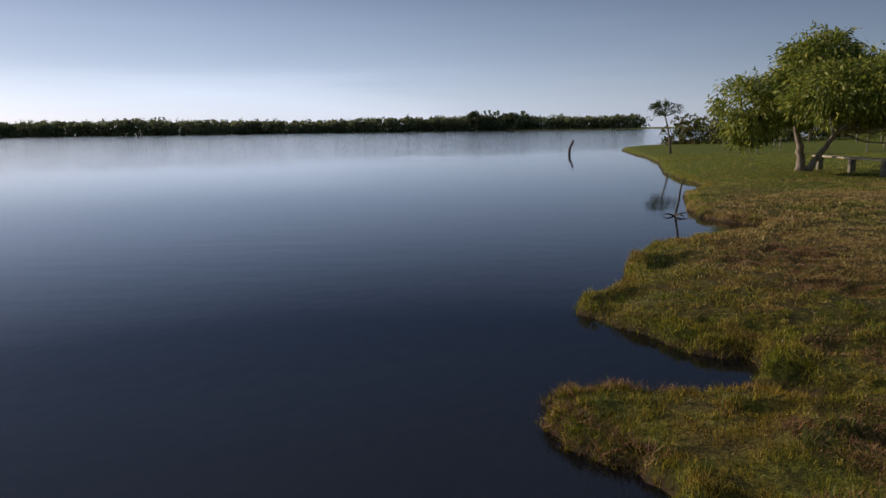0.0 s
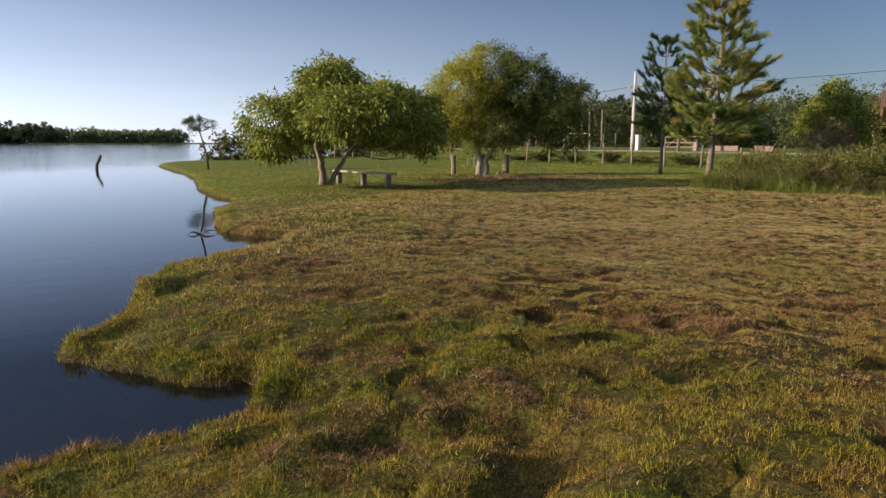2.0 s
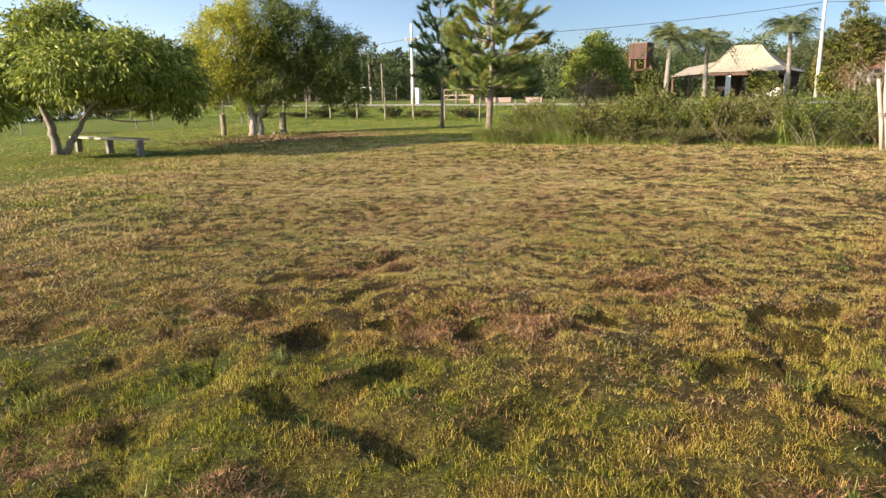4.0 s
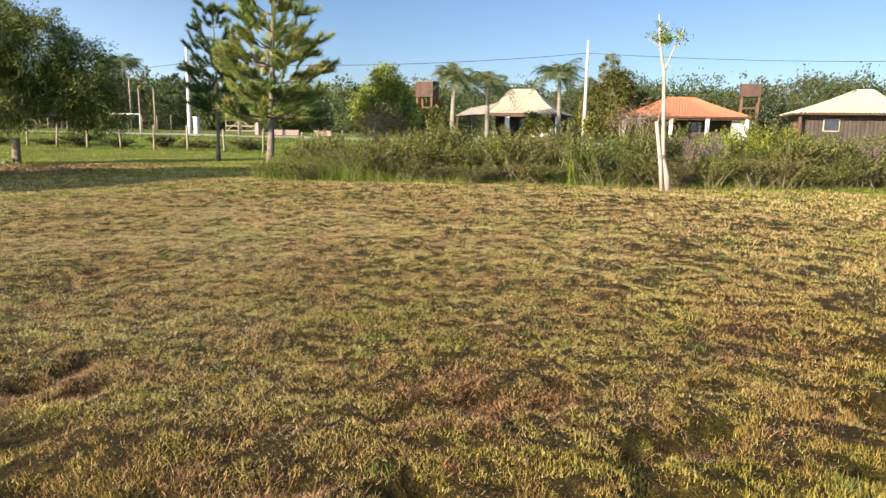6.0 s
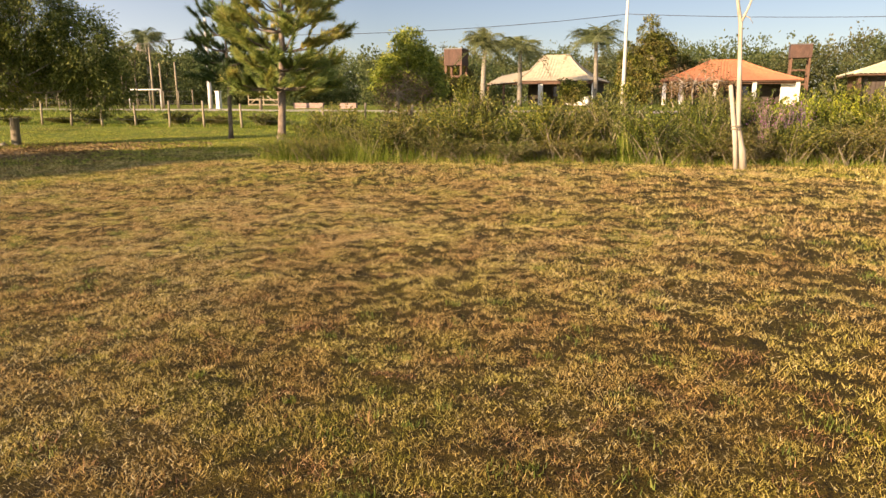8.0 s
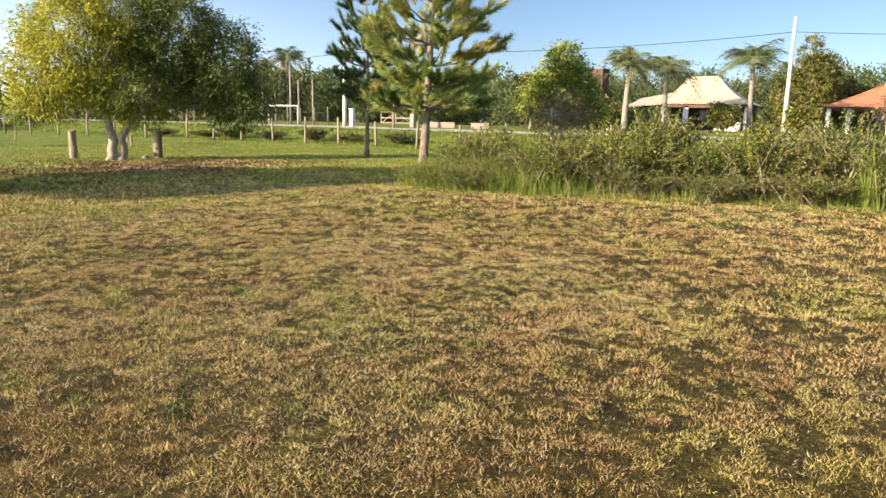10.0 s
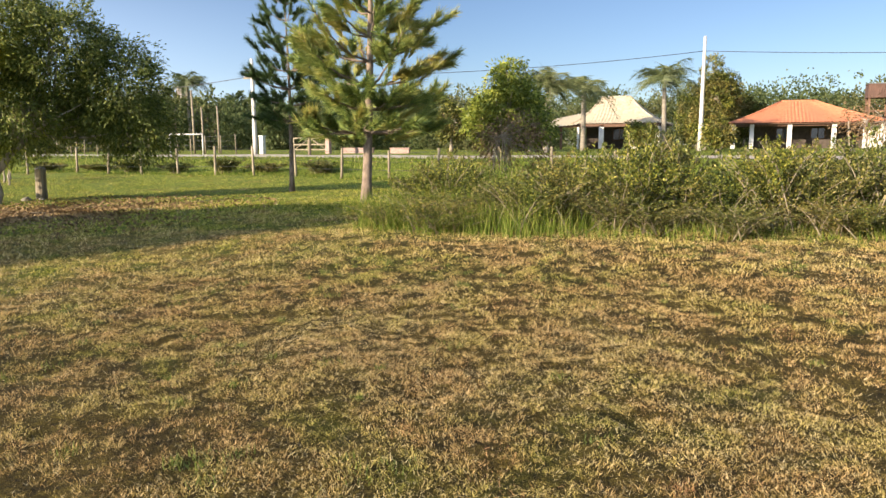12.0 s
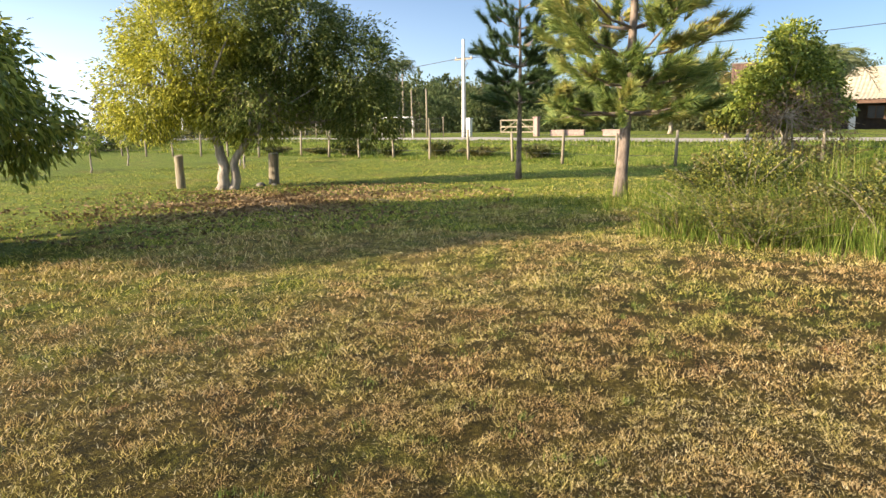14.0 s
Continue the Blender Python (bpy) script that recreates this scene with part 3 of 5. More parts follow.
# ---- plants ----
def leaves(centres, dirs, length, width, rng, droop=0.3, fold=0.25):
    """Diamond leaves, each folded a little along its rib: two triangles as one quad with its tip bent down."""
    n = len(centres)
    d = dirs + rng.normal(0, 0.35, (n, 3))
    d[:, 2] -= droop
    d /= np.linalg.norm(d, axis=1)[:, None]
    side = np.cross(d, rng.normal(0, 1, (n, 3)))
    side /= np.linalg.norm(side, axis=1)[:, None] + 1e-9
    nrm = np.cross(d, side)
    ln = (length * rng.uniform(0.65, 1.3, n))[:, None]
    wd = (width * rng.uniform(0.7, 1.3, n))[:, None]
    base = centres
    mid = centres + d * ln * 0.45
    tip = centres + d * ln - nrm * ln * fold * rng.uniform(0, 1, (n, 1))
    v = np.stack((base, mid + side * wd * 0.5 + nrm * wd * 0.2, tip, mid - side * wd * 0.5 + nrm * wd * 0.2), 1).reshape(-1, 3)
    return v, np.arange(4 * n).reshape(-1, 4)


def clump_points(lobes, count, rng, clump=0.35, per=28, shell=0.55):
    """Leaf places in clumps through a crown made of lobes (x, y, z, rx, ry, rz), thicker towards the outside, uneven."""
    lob = np.array(lobes, float)
    vol = lob[:, 3] * lob[:, 4] * lob[:, 5]
    k = max(1, count // per)
    which = rng.choice(len(lob), k, p=vol / vol.sum())
    u = rng.normal(0, 1, (k, 3))
    u /= np.linalg.norm(u, axis=1)[:, None]
    r = shell + (1 - shell) * rng.random(k) ** 0.6
    r *= rng.uniform(0.85, 1.12, k)
    c = lob[which, :3] + u * r[:, None] * lob[which, 3:]
    s = rng.uniform(0.6, 1.4, k) * clump
    idx = rng.integers(0, k, count)
    p = c[idx] + np.clip(rng.normal(0, 0.45, (count, 3)), -0.8, 0.8) * s[idx, None] * np.array((1, 1, 0.8))
    out = u[idx] + rng.normal(0, 0.4, (count, 3))
    return p, out, c


def limb_set(base, tops, r0, rng, bend=0.12, n=7):
    """Limbs from base to each top, bending on the way."""
    out = []
    for t in tops:
        a, b = np.array(base, float), np.array(t, float)
        s = np.linspace(0, 1, 7)[:, None]
        pts = a + (b - a) * s
        off = rng.normal(0, bend, 3) * np.linalg.norm(b - a)
        pts = pts + np.sin(s * np.pi) * off * 0.5 + rng.normal(0, 0.012, pts.shape) * np.linalg.norm(b - a) * s
        out.append(tube(pts, r0 * (1 - 0.82 * s[:, 0]), n, 0.15, rng))
    return joined(out)


def broad_tree(name, place, stems, lobes, count, leaf, mats, label, category, seed, clump=0.38, droop=0.55, group=""):
    """A broad-leaved tree: one or more leaning stems, limbs into the crown, twigs to the clumps, and single leaves."""
    rng = np.random.default_rng(seed)
    bark, foliage = mats
    t = thing(name, place, label, category, group)
    ends = []
    for pts, r in stems:
        p = np.array(pts, float)
        s = np.linspace(0, 1, len(p))
        fine = np.linspace(0, 1, 10)
        q = np.stack([np.interp(fine, s, p[:, i]) for i in range(3)], 1)
        q[1:-1] += rng.normal(0, 0.02, (8, 3))
        rad = r * (1 - 0.5 * fine)
        rad[0] *= 1.35
        part("trunk", tube(q, rad, 10, 0.18, rng), bark, t, smooth=True)
        ends.append((q[-1], rad[-1]))
    p, out, cl = clump_points(lobes, count, rng, clump)
    pick = cl[rng.permutation(len(cl))[: min(len(cl), 46)]]
    for k, (e, r) in enumerate(ends):
        mine = [c for c in pick if min(range(len(ends)), key=lambda i: np.linalg.norm(ends[i][0] - c)) == k]
        if count > 15000:
            for c in mine:
                part("limb", limb_set(e, [c], r * 0.62, rng, 0.16, 6), bark, t, smooth=True)
        elif mine:
            part("branchwork", limb_set(e, mine, r * 0.62, rng, 0.16, 6), bark, t, smooth=True)
    part("crown", leaves(p, out, leaf[0], leaf[1], rng, droop), foliage, t)
    return t


def needle_tuft(tips, axes, runs, rng, per=34, length=0.2, width=0.011):
    """Foxtail plumes of pine needles along the last stretch of each twig, thick in the middle; three-cornered needles."""
    t = np.repeat(tips, per, 0)
    a = np.repeat(axes, per, 0)
    r = np.repeat(np.asarray(runs, float), per)[:, None]
    n = len(t)
    s = rng.random((n, 1)) ** 0.8
    base = t - a * s * r
    u = np.cross(a, rng.normal(0, 1, (n, 3)))
    u /= np.linalg.norm(u, axis=1)[:, None] + 1e-9
    d = a * rng.uniform(0.55, 1.1, (n, 1)) + u * rng.uniform(0.35, 0.9, (n, 1))
    d /= np.linalg.norm(d, axis=1)[:, None]
    ln = length * rng.uniform(0.75, 1.2, (n, 1)) * (1.08 - 0.35 * s)
    side = np.cross(d, u + rng.normal(0, 0.5, (n, 3)))
    side /= np.linalg.norm(side, axis=1)[:, None] + 1e-9
    v = np.stack((base - side * width, base + side * width, base + d * ln), 1).reshape(-1, 3)
    return v, np.arange(3 * n).reshape(-1, 3)


def pine_tree(name, place, height, spread_r, first, whorls, mats, label, seed, lean=(0, 0), trunk_r=0.13, per=200, group="", twigs_each=(2, 5), needle=0.24, wide=0.010, low_dense=0):
    """A young pine: straight bole, whorls of limbs that sweep out and turn up, each limb and side twig ending in a foxtail of needles."""
    rng = np.random.default_rng(seed)
    bark, green = mats
    t = thing(name, place, label, "pine tree", group)
    s = np.linspace(0, 1, 14)
    axis = np.stack((lean[0] * s + 0.04 * np.sin(5 * s), lean[1] * s + 0.04 * np.cos(4 * s), height * s), 1)
    rad = trunk_r * (1 - 0.86 * s)
    rad[0] *= 1.3
    part("trunk", tube(axis, rad, 10, 0.15, rng), bark, t, smooth=True)
    tips, axes, runs = [axis[-1] + (0, 0, 0.1)], [np.array((0.0, 0, 1.0))], [0.8]
    for w in range(whorls):
        f = first + (0.95 - first) * w / (whorls - 1)
        z0 = np.array([np.interp(f, s, axis[:, i]) for i in range(3)])
        g = (f - first) / (1 - first)
        prof = 0.92 + 0.5 * g if g < 0.2 else 1.02 - 0.9 * (g - 0.2) ** 0.95
        n = int(rng.integers(4, 7)) + (low_dense if w < 4 else 0)
        turn = rng.uniform(0, 6.3)
        for b in range(n):
            az = turn + 2 * math.pi * b / n + rng.uniform(-0.4, 0.4)
            ln = spread_r * prof * rng.uniform(0.62, 1.1)
            rise = rng.uniform(0.06, 0.34) + 0.66 * f - (0.32 - 0.1 * w if w < 3 else 0)
            h = np.array((math.cos(az), math.sin(az), 0.0))
            q = np.linspace(0, 1, 8)[:, None]
            br = z0 + h * ln * (q - 0.12 * q ** 3) + np.array((0, 0, 1.0)) * ln * rise * (0.30 * q + 0.70 * q ** 2.6)
            br[1:] += rng.normal(0, 0.015, (7, 3))
            wood = [tube(br, (0.032 * (1 - f) + 0.014) * (1 - 0.75 * q[:, 0]), 5)]
            tips.append(br[-1])
            axes.append((br[-1] - br[-3]) / np.linalg.norm(br[-1] - br[-3]) + (0, 0, 0.1))
            runs.append(0.55 * ln + 0.15)
            for c in range(int(rng.integers(*twigs_each)) + (low_dense if w < 3 else 0)):
                k = rng.uniform(0.22, 0.92)
                o = np.array([np.interp(k, q[:, 0], br[:, i]) for i in range(3)])
                dv = h * rng.uniform(0.35, 0.9) + np.array((-h[1], h[0], 0)) * rng.choice((-1, 1)) * rng.uniform(0.3, 0.9) + np.array((0, 0, rng.uniform(0.15, 0.75)))
                dv = dv / np.linalg.norm(dv)
                tl = rng.uniform(0.4, 0.75) * min(1.0, 0.35 + 0.5 * ln)
                e = o + dv * tl
                wood.append(tube(np.array((o, (o + e) / 2 + (0, 0, -0.015), e)), (0.010, 0.008, 0.006), 4))
                tips.append(e)
                axes.append(dv)
                runs.append(tl * 0.85)
            part("branch", joined(wood), bark, t, smooth=True)
    ax = np.array(axes)
    ax /= np.linalg.norm(ax, axis=1)[:, None]
    part("crown", needle_tuft(np.array(tips), ax, runs, rng, per, needle, wide), green, t)
    return t


def palm_tree(name, place, height, frond, label, seed, group=""):
    """A feather palm: ringed grey bole and arching fronds with hanging leaflets."""
    rng = np.random.default_rng(seed)
    t = thing(name, place, label, "palm tree", group)
    s = np.linspace(0, 1, 16)
    ax = np.stack((0.25 * s ** 2 * rng.uniform(-1, 1), 0.25 * s ** 2 * rng.uniform(-1, 1), height * s), 1)
    rad = (0.22 - 0.07 * s) * (1 + 0.06 * (np.arange(16) % 2))
    part("trunk", tube(ax, rad, 10, 0.08, rng), CONCRETE_BARK, t, smooth=True)
    ribs, lv, lf, n = [], [], [], 0
    for k in range(26):
        az = k * 2.4 + rng.uniform(-0.3, 0.3)
        el = rng.uniform(-0.25, 1.4)
        h = np.array((math.cos(az), math.sin(az), 0))
        q = np.linspace(0, 1, 12)[:, None]
        ln = frond * rng.uniform(0.8, 1.15)
        pts = ax[-1] + h * ln * q * math.cos(el * 0.7) + np.array((0, 0, 1.0)) * ln * (math.sin(el) * q - (0.5 + 0.35 * rng.random()) * q ** 2.2)
        ribs.append(tube(pts, 0.03 * (1 - 0.85 * q[:, 0]), 5))
        m = 70
        u = np.linspace(0.1, 1, m)
        base = np.stack([np.interp(u, q[:, 0], pts[:, i]) for i in range(3)], 1)
        sgn = np.where(np.arange(m) % 2, 1, -1)[:, None]
        d = np.array((-h[1], h[0], 0)) * sgn * 0.75 + h * 0.45 + np.array((0, 0, -0.35)) + rng.normal(0, 0.28, (m, 3))
        d /= np.linalg.norm(d, axis=1)[:, None]
        wl = (0.42 * frond * np.sin(np.pi * (0.15 + 0.8 * u)) + 0.1)[:, None]
        w = np.cross(d, h) * 0.024
        lv.append(np.stack((base - w, base + w, base + d * wl), 1).reshape(-1, 3))
        lf.append(np.arange(3 * m).reshape(-1, 3) + n)
        n += 3 * m
    part("frond_rib", joined(ribs), PALM, t)
    part("crown", (np.concatenate(lv), np.concatenate(lf)), PALM, t)
    return t


CONCRETE_BARK = surface("ringed_palm_bark", (0.15, 0.13, 0.10), (0.31, 0.27, 0.21), 6, 0.9, 0.6, 0.02, (0.4, 0.4, 3.0))
# ---- trees by the lawn ----
Z = on_ground
broad_tree("tree", (11.5, 22.1, Z(11.5, 22.1)),
           [([(0, 0, 0), (-0.05, 0.02, 0.7), (-0.22, 0.1, 1.5)], 0.15), ([(0.16, -0.08, 0), (0.42, -0.18, 0.5), (0.85, -0.35, 1.25)], 0.12)],
           [(-2.1, -0.5, 2.1, 0.95, 1.0, 0.85), (-2.0, -0.7, 1.35, 0.8, 0.9, 0.5), (-0.9, -0.9, 2.3, 0.9, 1.0, 0.9), (-0.3, -1.1, 3.0, 1.05, 1.2, 1.1), (0.0, -1.1, 3.55, 0.75, 0.85, 0.65), (-0.9, -2.8, 2.3, 1.0, 1.1, 0.8), (0.2, -3.4, 2.5, 1.1, 1.2, 0.85), (1.4, -3.5, 2.3, 1.0, 1.1, 0.8),
            (1.1, -1.3, 2.5, 1.2, 1.2, 0.95), (2.2, -1.5, 2.3, 1.15, 1.2, 1.05), (3.0, -1.8, 1.75, 0.75, 0.9, 0.7), (0.2, 0.6, 2.4, 1.2, 1.2, 0.8)],
           50000, (0.17, 0.05), (BARK_PALE, LEAF_GREEN), "spreading green broad-leaved tree with forked pale trunk by the lake", "tree", 11, 0.34, 0.9)
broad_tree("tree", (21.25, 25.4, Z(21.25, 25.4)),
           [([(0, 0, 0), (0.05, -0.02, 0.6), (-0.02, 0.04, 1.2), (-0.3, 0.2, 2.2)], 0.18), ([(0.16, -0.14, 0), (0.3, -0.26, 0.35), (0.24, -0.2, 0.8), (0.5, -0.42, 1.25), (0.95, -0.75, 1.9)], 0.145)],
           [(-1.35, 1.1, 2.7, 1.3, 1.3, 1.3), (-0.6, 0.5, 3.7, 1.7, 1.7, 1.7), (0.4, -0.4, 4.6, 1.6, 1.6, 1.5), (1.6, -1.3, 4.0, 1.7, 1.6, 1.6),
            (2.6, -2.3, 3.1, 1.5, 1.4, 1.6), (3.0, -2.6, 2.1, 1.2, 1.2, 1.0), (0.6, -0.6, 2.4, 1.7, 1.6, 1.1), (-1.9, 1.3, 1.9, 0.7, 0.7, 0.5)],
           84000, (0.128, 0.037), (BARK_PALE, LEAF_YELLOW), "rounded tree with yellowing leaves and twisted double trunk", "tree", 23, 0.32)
pine_tree("pine_tree", (23.2, 14.6, Z(23.2, 14.6)), 6.75, 2.35, 0.24, 10, (BARK_PINE, NEEDLES), "young pine with golden-green needle plumes at the end of the hedge", 5, (0.2, -0.1), 0.125, 300, twigs_each=(3, 6), low_dense=2)
pine_tree("pine_tree", (27.5, 19.8, Z(27.5, 19.8)), 6.1, 1.55, 0.36, 8, (BARK_PINE, NEEDLES_DARK), "slim dark green pine with a thin bare bole on the lawn", 8, (0.05, 0.1), 0.085, 260, twigs_each=(1, 3), needle=0.22, low_dense=2)
broad_tree("young_tree", (28.9, 13.0, Z(28.9, 13.0)), [([(0, 0, 0), (0.05, 0, 0.9), (0, 0.1, 1.8)], 0.09)],
           [(0, 0, 2.35, 1.0, 1.05, 1.0), (0.2, -0.5, 2.0, 0.8, 0.8, 0.75), (-0.2, 0.5, 2.1, 0.75, 0.8, 0.8), (0, 0.05, 3.2, 0.62, 0.62, 0.7)], 19000, (0.115, 0.05), (BARK_PALE, LEAF_GREEN),
           "dense young green tree behind the hedge", "tree", 31, 0.24)
broad_tree("dry_shrub", (27.3, 12.4, Z(27.3, 12.4)), [([(0.2 * i - 0.4, 0.1 * i, 0), (0.3 * i - 0.6, 0.15 * i, 0.9), (0.4 * i - 0.8, 0.2 * i, 1.6)], 0.035) for i in range(5)],
           [(0, 0, 1.35, 1.0, 1.0, 0.8)], 2200, (0.10, 0.03), (WOOD_GREY, LEAF_DRY), "leggy dry brown shrub with bare stems", "shrub", 33)


def dead_tree():
    rng = np.random.default_rng(41)
    t = thing("dead_tree", pose(20.0, 2.17, Z(20.0, 2.17)) @ Matrix.Scale(1.03, 4), "bleached thin trunk almost bare, with a stake lashed to it", "tree")
    main = np.array(((0.02, 0.0, 0), (0.0, 0.05, 0.35), (0.0, 0.16, 0.8), (0.02, 0.19, 1.5), (0.0, 0.26, 2.6), (0.02, 0.38, 3.2), (0, 0.44, 3.8)))
    part("trunk", tube(main, (0.072, 0.062, 0.052, 0.043, 0.036, 0.026, 0.012), 9, 0.15, rng), BARK_DEAD, t, smooth=True)
    part("branch", tube(((0.01, 0.26, 2.6), (0.0, 0.16, 2.85), (0.0, 0.08, 3.1), (0.0, -0.04, 3.3), (0, -0.08, 3.52)), (0.022, 0.019, 0.015, 0.010, 0.006), 7, 0.1, rng), BARK_DEAD, t, smooth=True)
    tw = [tube(((0.0, 0.36, 3.1), (0.02, 0.48, 3.2), (0.05, 0.64, 3.28)), (0.014, 0.01, 0.005), 5), tube(((0, 0.39, 3.3), (-0.05, 0.28, 3.5), (-0.05, 0.22, 3.62)), (0.014, 0.01, 0.005), 5),
          tube(((0, 0.06, 3.12), (0.05, -0.06, 3.15), (0.1, -0.16, 3.3)), (0.012, 0.008, 0.004), 5), tube(((0, 0.24, 2.75), (0.03, 0.12, 2.7), (0.03, 0.06, 2.6)), (0.012, 0.008, 0.004), 5)]
    for q in tw:
        part("twig", q, BARK_DEAD, t)
    p, out, _ = clump_points([(0, 0.42, 3.4, 0.22, 0.22, 0.2), (0, -0.1, 3.38, 0.15, 0.14, 0.2), (0, 0.2, 3.35, 0.2, 0.26, 0.15), (0, 0.22, 2.75, 0.1, 0.12, 0.15)], 520, rng, 0.12, 20)
    part("leaves", leaves(p, out, 0.075, 0.03, rng, 0.2), LEAF_GREEN, t)
    part("stake", tube(((-0.05, 0.13, 0), (-0.06, 0.19, 0.6), (-0.06, 0.34, 1.54)), (0.040, 0.044, 0.036), 8, 0.12, rng), BARK_DEAD, t, "pale crooked wooden stake", smooth=True)
    part("tie", tube([(0.085 * math.cos(a) - 0.03, 0.085 * math.sin(a) + 0.185, 0.74 + 0.008 * a) for a in np.linspace(0, 12.5, 30)], [0.012] * 30, 5), WOOD_GREY, t)


dead_tree()


def lone_tree():
    rng = np.random.default_rng(43)
    t = thing("small_tree", (12.95, 39.3, Z(12.95, 39.3)), "small umbrella-shaped tree leaning over the lake edge", "tree")
    part("trunk", tube(((0, 0, 0), (-0.08, 0, 0.8), (-0.25, 0, 1.6), (-0.42, 0, 2.2)), (0.075, 0.06, 0.05, 0.035), 8, 0.12, rng), BARK_PINE, t, smooth=True)
    tops = [(-0.42 + 0.75 * math.cos(a), 0.6 * math.sin(a), 2.4 + 0.2 * (i % 2)) for i, a in enumerate(np.linspace(0, 5.6, 9))]
    part("limbs", limb_set((-0.4, 0, 2.1), tops, 0.025, rng, 0.1, 5), BARK_PINE, t)
    p, out, _ = clump_points([(-0.42, 0, 2.5, 0.85, 0.8, 0.3), (-0.5, 0, 2.75, 0.45, 0.45, 0.2)], 1900, rng, 0.2, 40)
    part("crown", leaves(p, out, 0.11, 0.035, rng, 0.0), NEEDLES_DARK, t)


lone_tree()


# ---- posts, bench, fence ----
def stump_post(x, y, h, w, lean, name="wooden_post"):
    t = thing(name, (x, y, Z(x, y, 0.06), lean[0], lean[1], 20), "short thick weathered wooden post standing on the lawn", "post", "posts by the tree")
    bm = bmesh.new()
    bmesh.ops.create_cone(bm, segments=14, radius1=w * 0.52, radius2=w * 0.48, depth=h, cap_ends=True, matrix=Matrix.Translation((0, 0, h / 2)))
    bmesh.ops.subdivide_edges(bm, edges=[e for e in bm.edges if abs(e.verts[0].co.z - e.verts[1].co.z) > h * 0.5], cuts=4)
    for v in bm.verts:
        v.co.x += 0.018 * noise.noise(v.co * 6)
        v.co.y += 0.018 * noise.noise(v.co * 6 + Vector((9, 0, 0)))
        if v.co.z > h * 0.9:
            v.co.z += 0.05 * v.co.x / w
    bmesh.ops.bevel(bm, geom=[e for e in bm.edges if all(v.co.z > h * 0.93 for v in e.verts) and e.is_boundary is False and len(e.link_faces) == 2 and e.calc_face_angle(0) > 0.8], offset=0.015, segments=2, affect="EDGES")
    part("shaft", bm, WOOD_GREY, t)
    return t


stump_post(20.78, 26.76, 0.98, 0.24, (0, -2))
stump_post(23.05, 25.53, 0.98, 0.30, (0, 1.5))


def field_stone(x, y, r, seed):
    bm = bmesh.new()
    bmesh.ops.create_icosphere(bm, subdivisions=3, radius=r)
    for v in bm.verts:
        v.co *= 1 + 0.35 * noise.noise(v.co * (1.1 / r) + Vector((seed, 0, 0)))
        v.co.z *= 0.62
    st = part("stone", bm, CONCRETE_OLD, None)
    st.matrix_world = pose(x, y, Z(x, y, 0.0) + 0.25 * r, 0, 0, 40 * seed)
    tagged(st, "rough grey-brown stone lying beside a wooden post", "stone", "stones by the post")


def fallen_branch(x, y, turn, seed):
    rng = np.random.default_rng(seed)
    t = thing("fallen_branch", pose(x, y, Z(x, y, 0.0) + 0.04, 0, 0, turn) @ Matrix.Scale(0.6, 4), "dry grey fallen branch lying on the lawn", "branch", "fallen branches")
    part("stem", tube(((-0.5, 0, 0), (-0.2, 0.08, 0.03), (0.1, 0.05, 0.05), (0.45, -0.12, 0.02)), (0.014, 0.013, 0.011, 0.006), 6, 0.2, rng), WOOD_GREY, t, smooth=True)
    part("twig", tube(((-0.1, 0.06, 0.04), (0.05, 0.25, 0.08), (0.1, 0.4, 0.03)), (0.009, 0.007, 0.004), 5), WOOD_GREY, t)


def long_bench():
    t = thing("bench", (12.5, 21.2, Z(12.5, 21.2)), "long low bench of weathered planks on three squat concrete posts", "bench")
    for y in (-1.75, -0.15, 1.65):
        part("leg", box(0, y, 0.22, 0.17, 0.14, 0.46, 0.012), CONCRETE_OLD, t)
    part("plank", box(0.0, -0.98, 0.475, 0.40, 1.95, 0.055, 0.010, 0.02), WOOD_PALE, t)
    part("plank", box(0.0, 0.92, 0.47, 0.38, 1.82, 0.05, 0.010, -0.015), WOOD_PALE, t)


CONCRETE_OLD = surface("mossy_concrete", (0.13, 0.115, 0.09), (0.30, 0.27, 0.21), 9, 0.9, 0.5, 0.01)
WOOD_PALE = surface("sun_bleached_plank", (0.32, 0.27, 0.2), (0.55, 0.48, 0.37), 10, 0.85, 0.4, 0.01, (1, 0.1, 1))
long_bench()
field_stone(22.45, 25.35, 0.12, 1)
field_stone(22.70, 25.05, 0.08, 2)
for _x, _y, _a in ((22.6, 18.9, 20), (19.3, 20.6, 150), (18.2, 19.2, 75), (20.4, 18.6, 110)):
    fallen_branch(_x, _y, _a, int(_a))


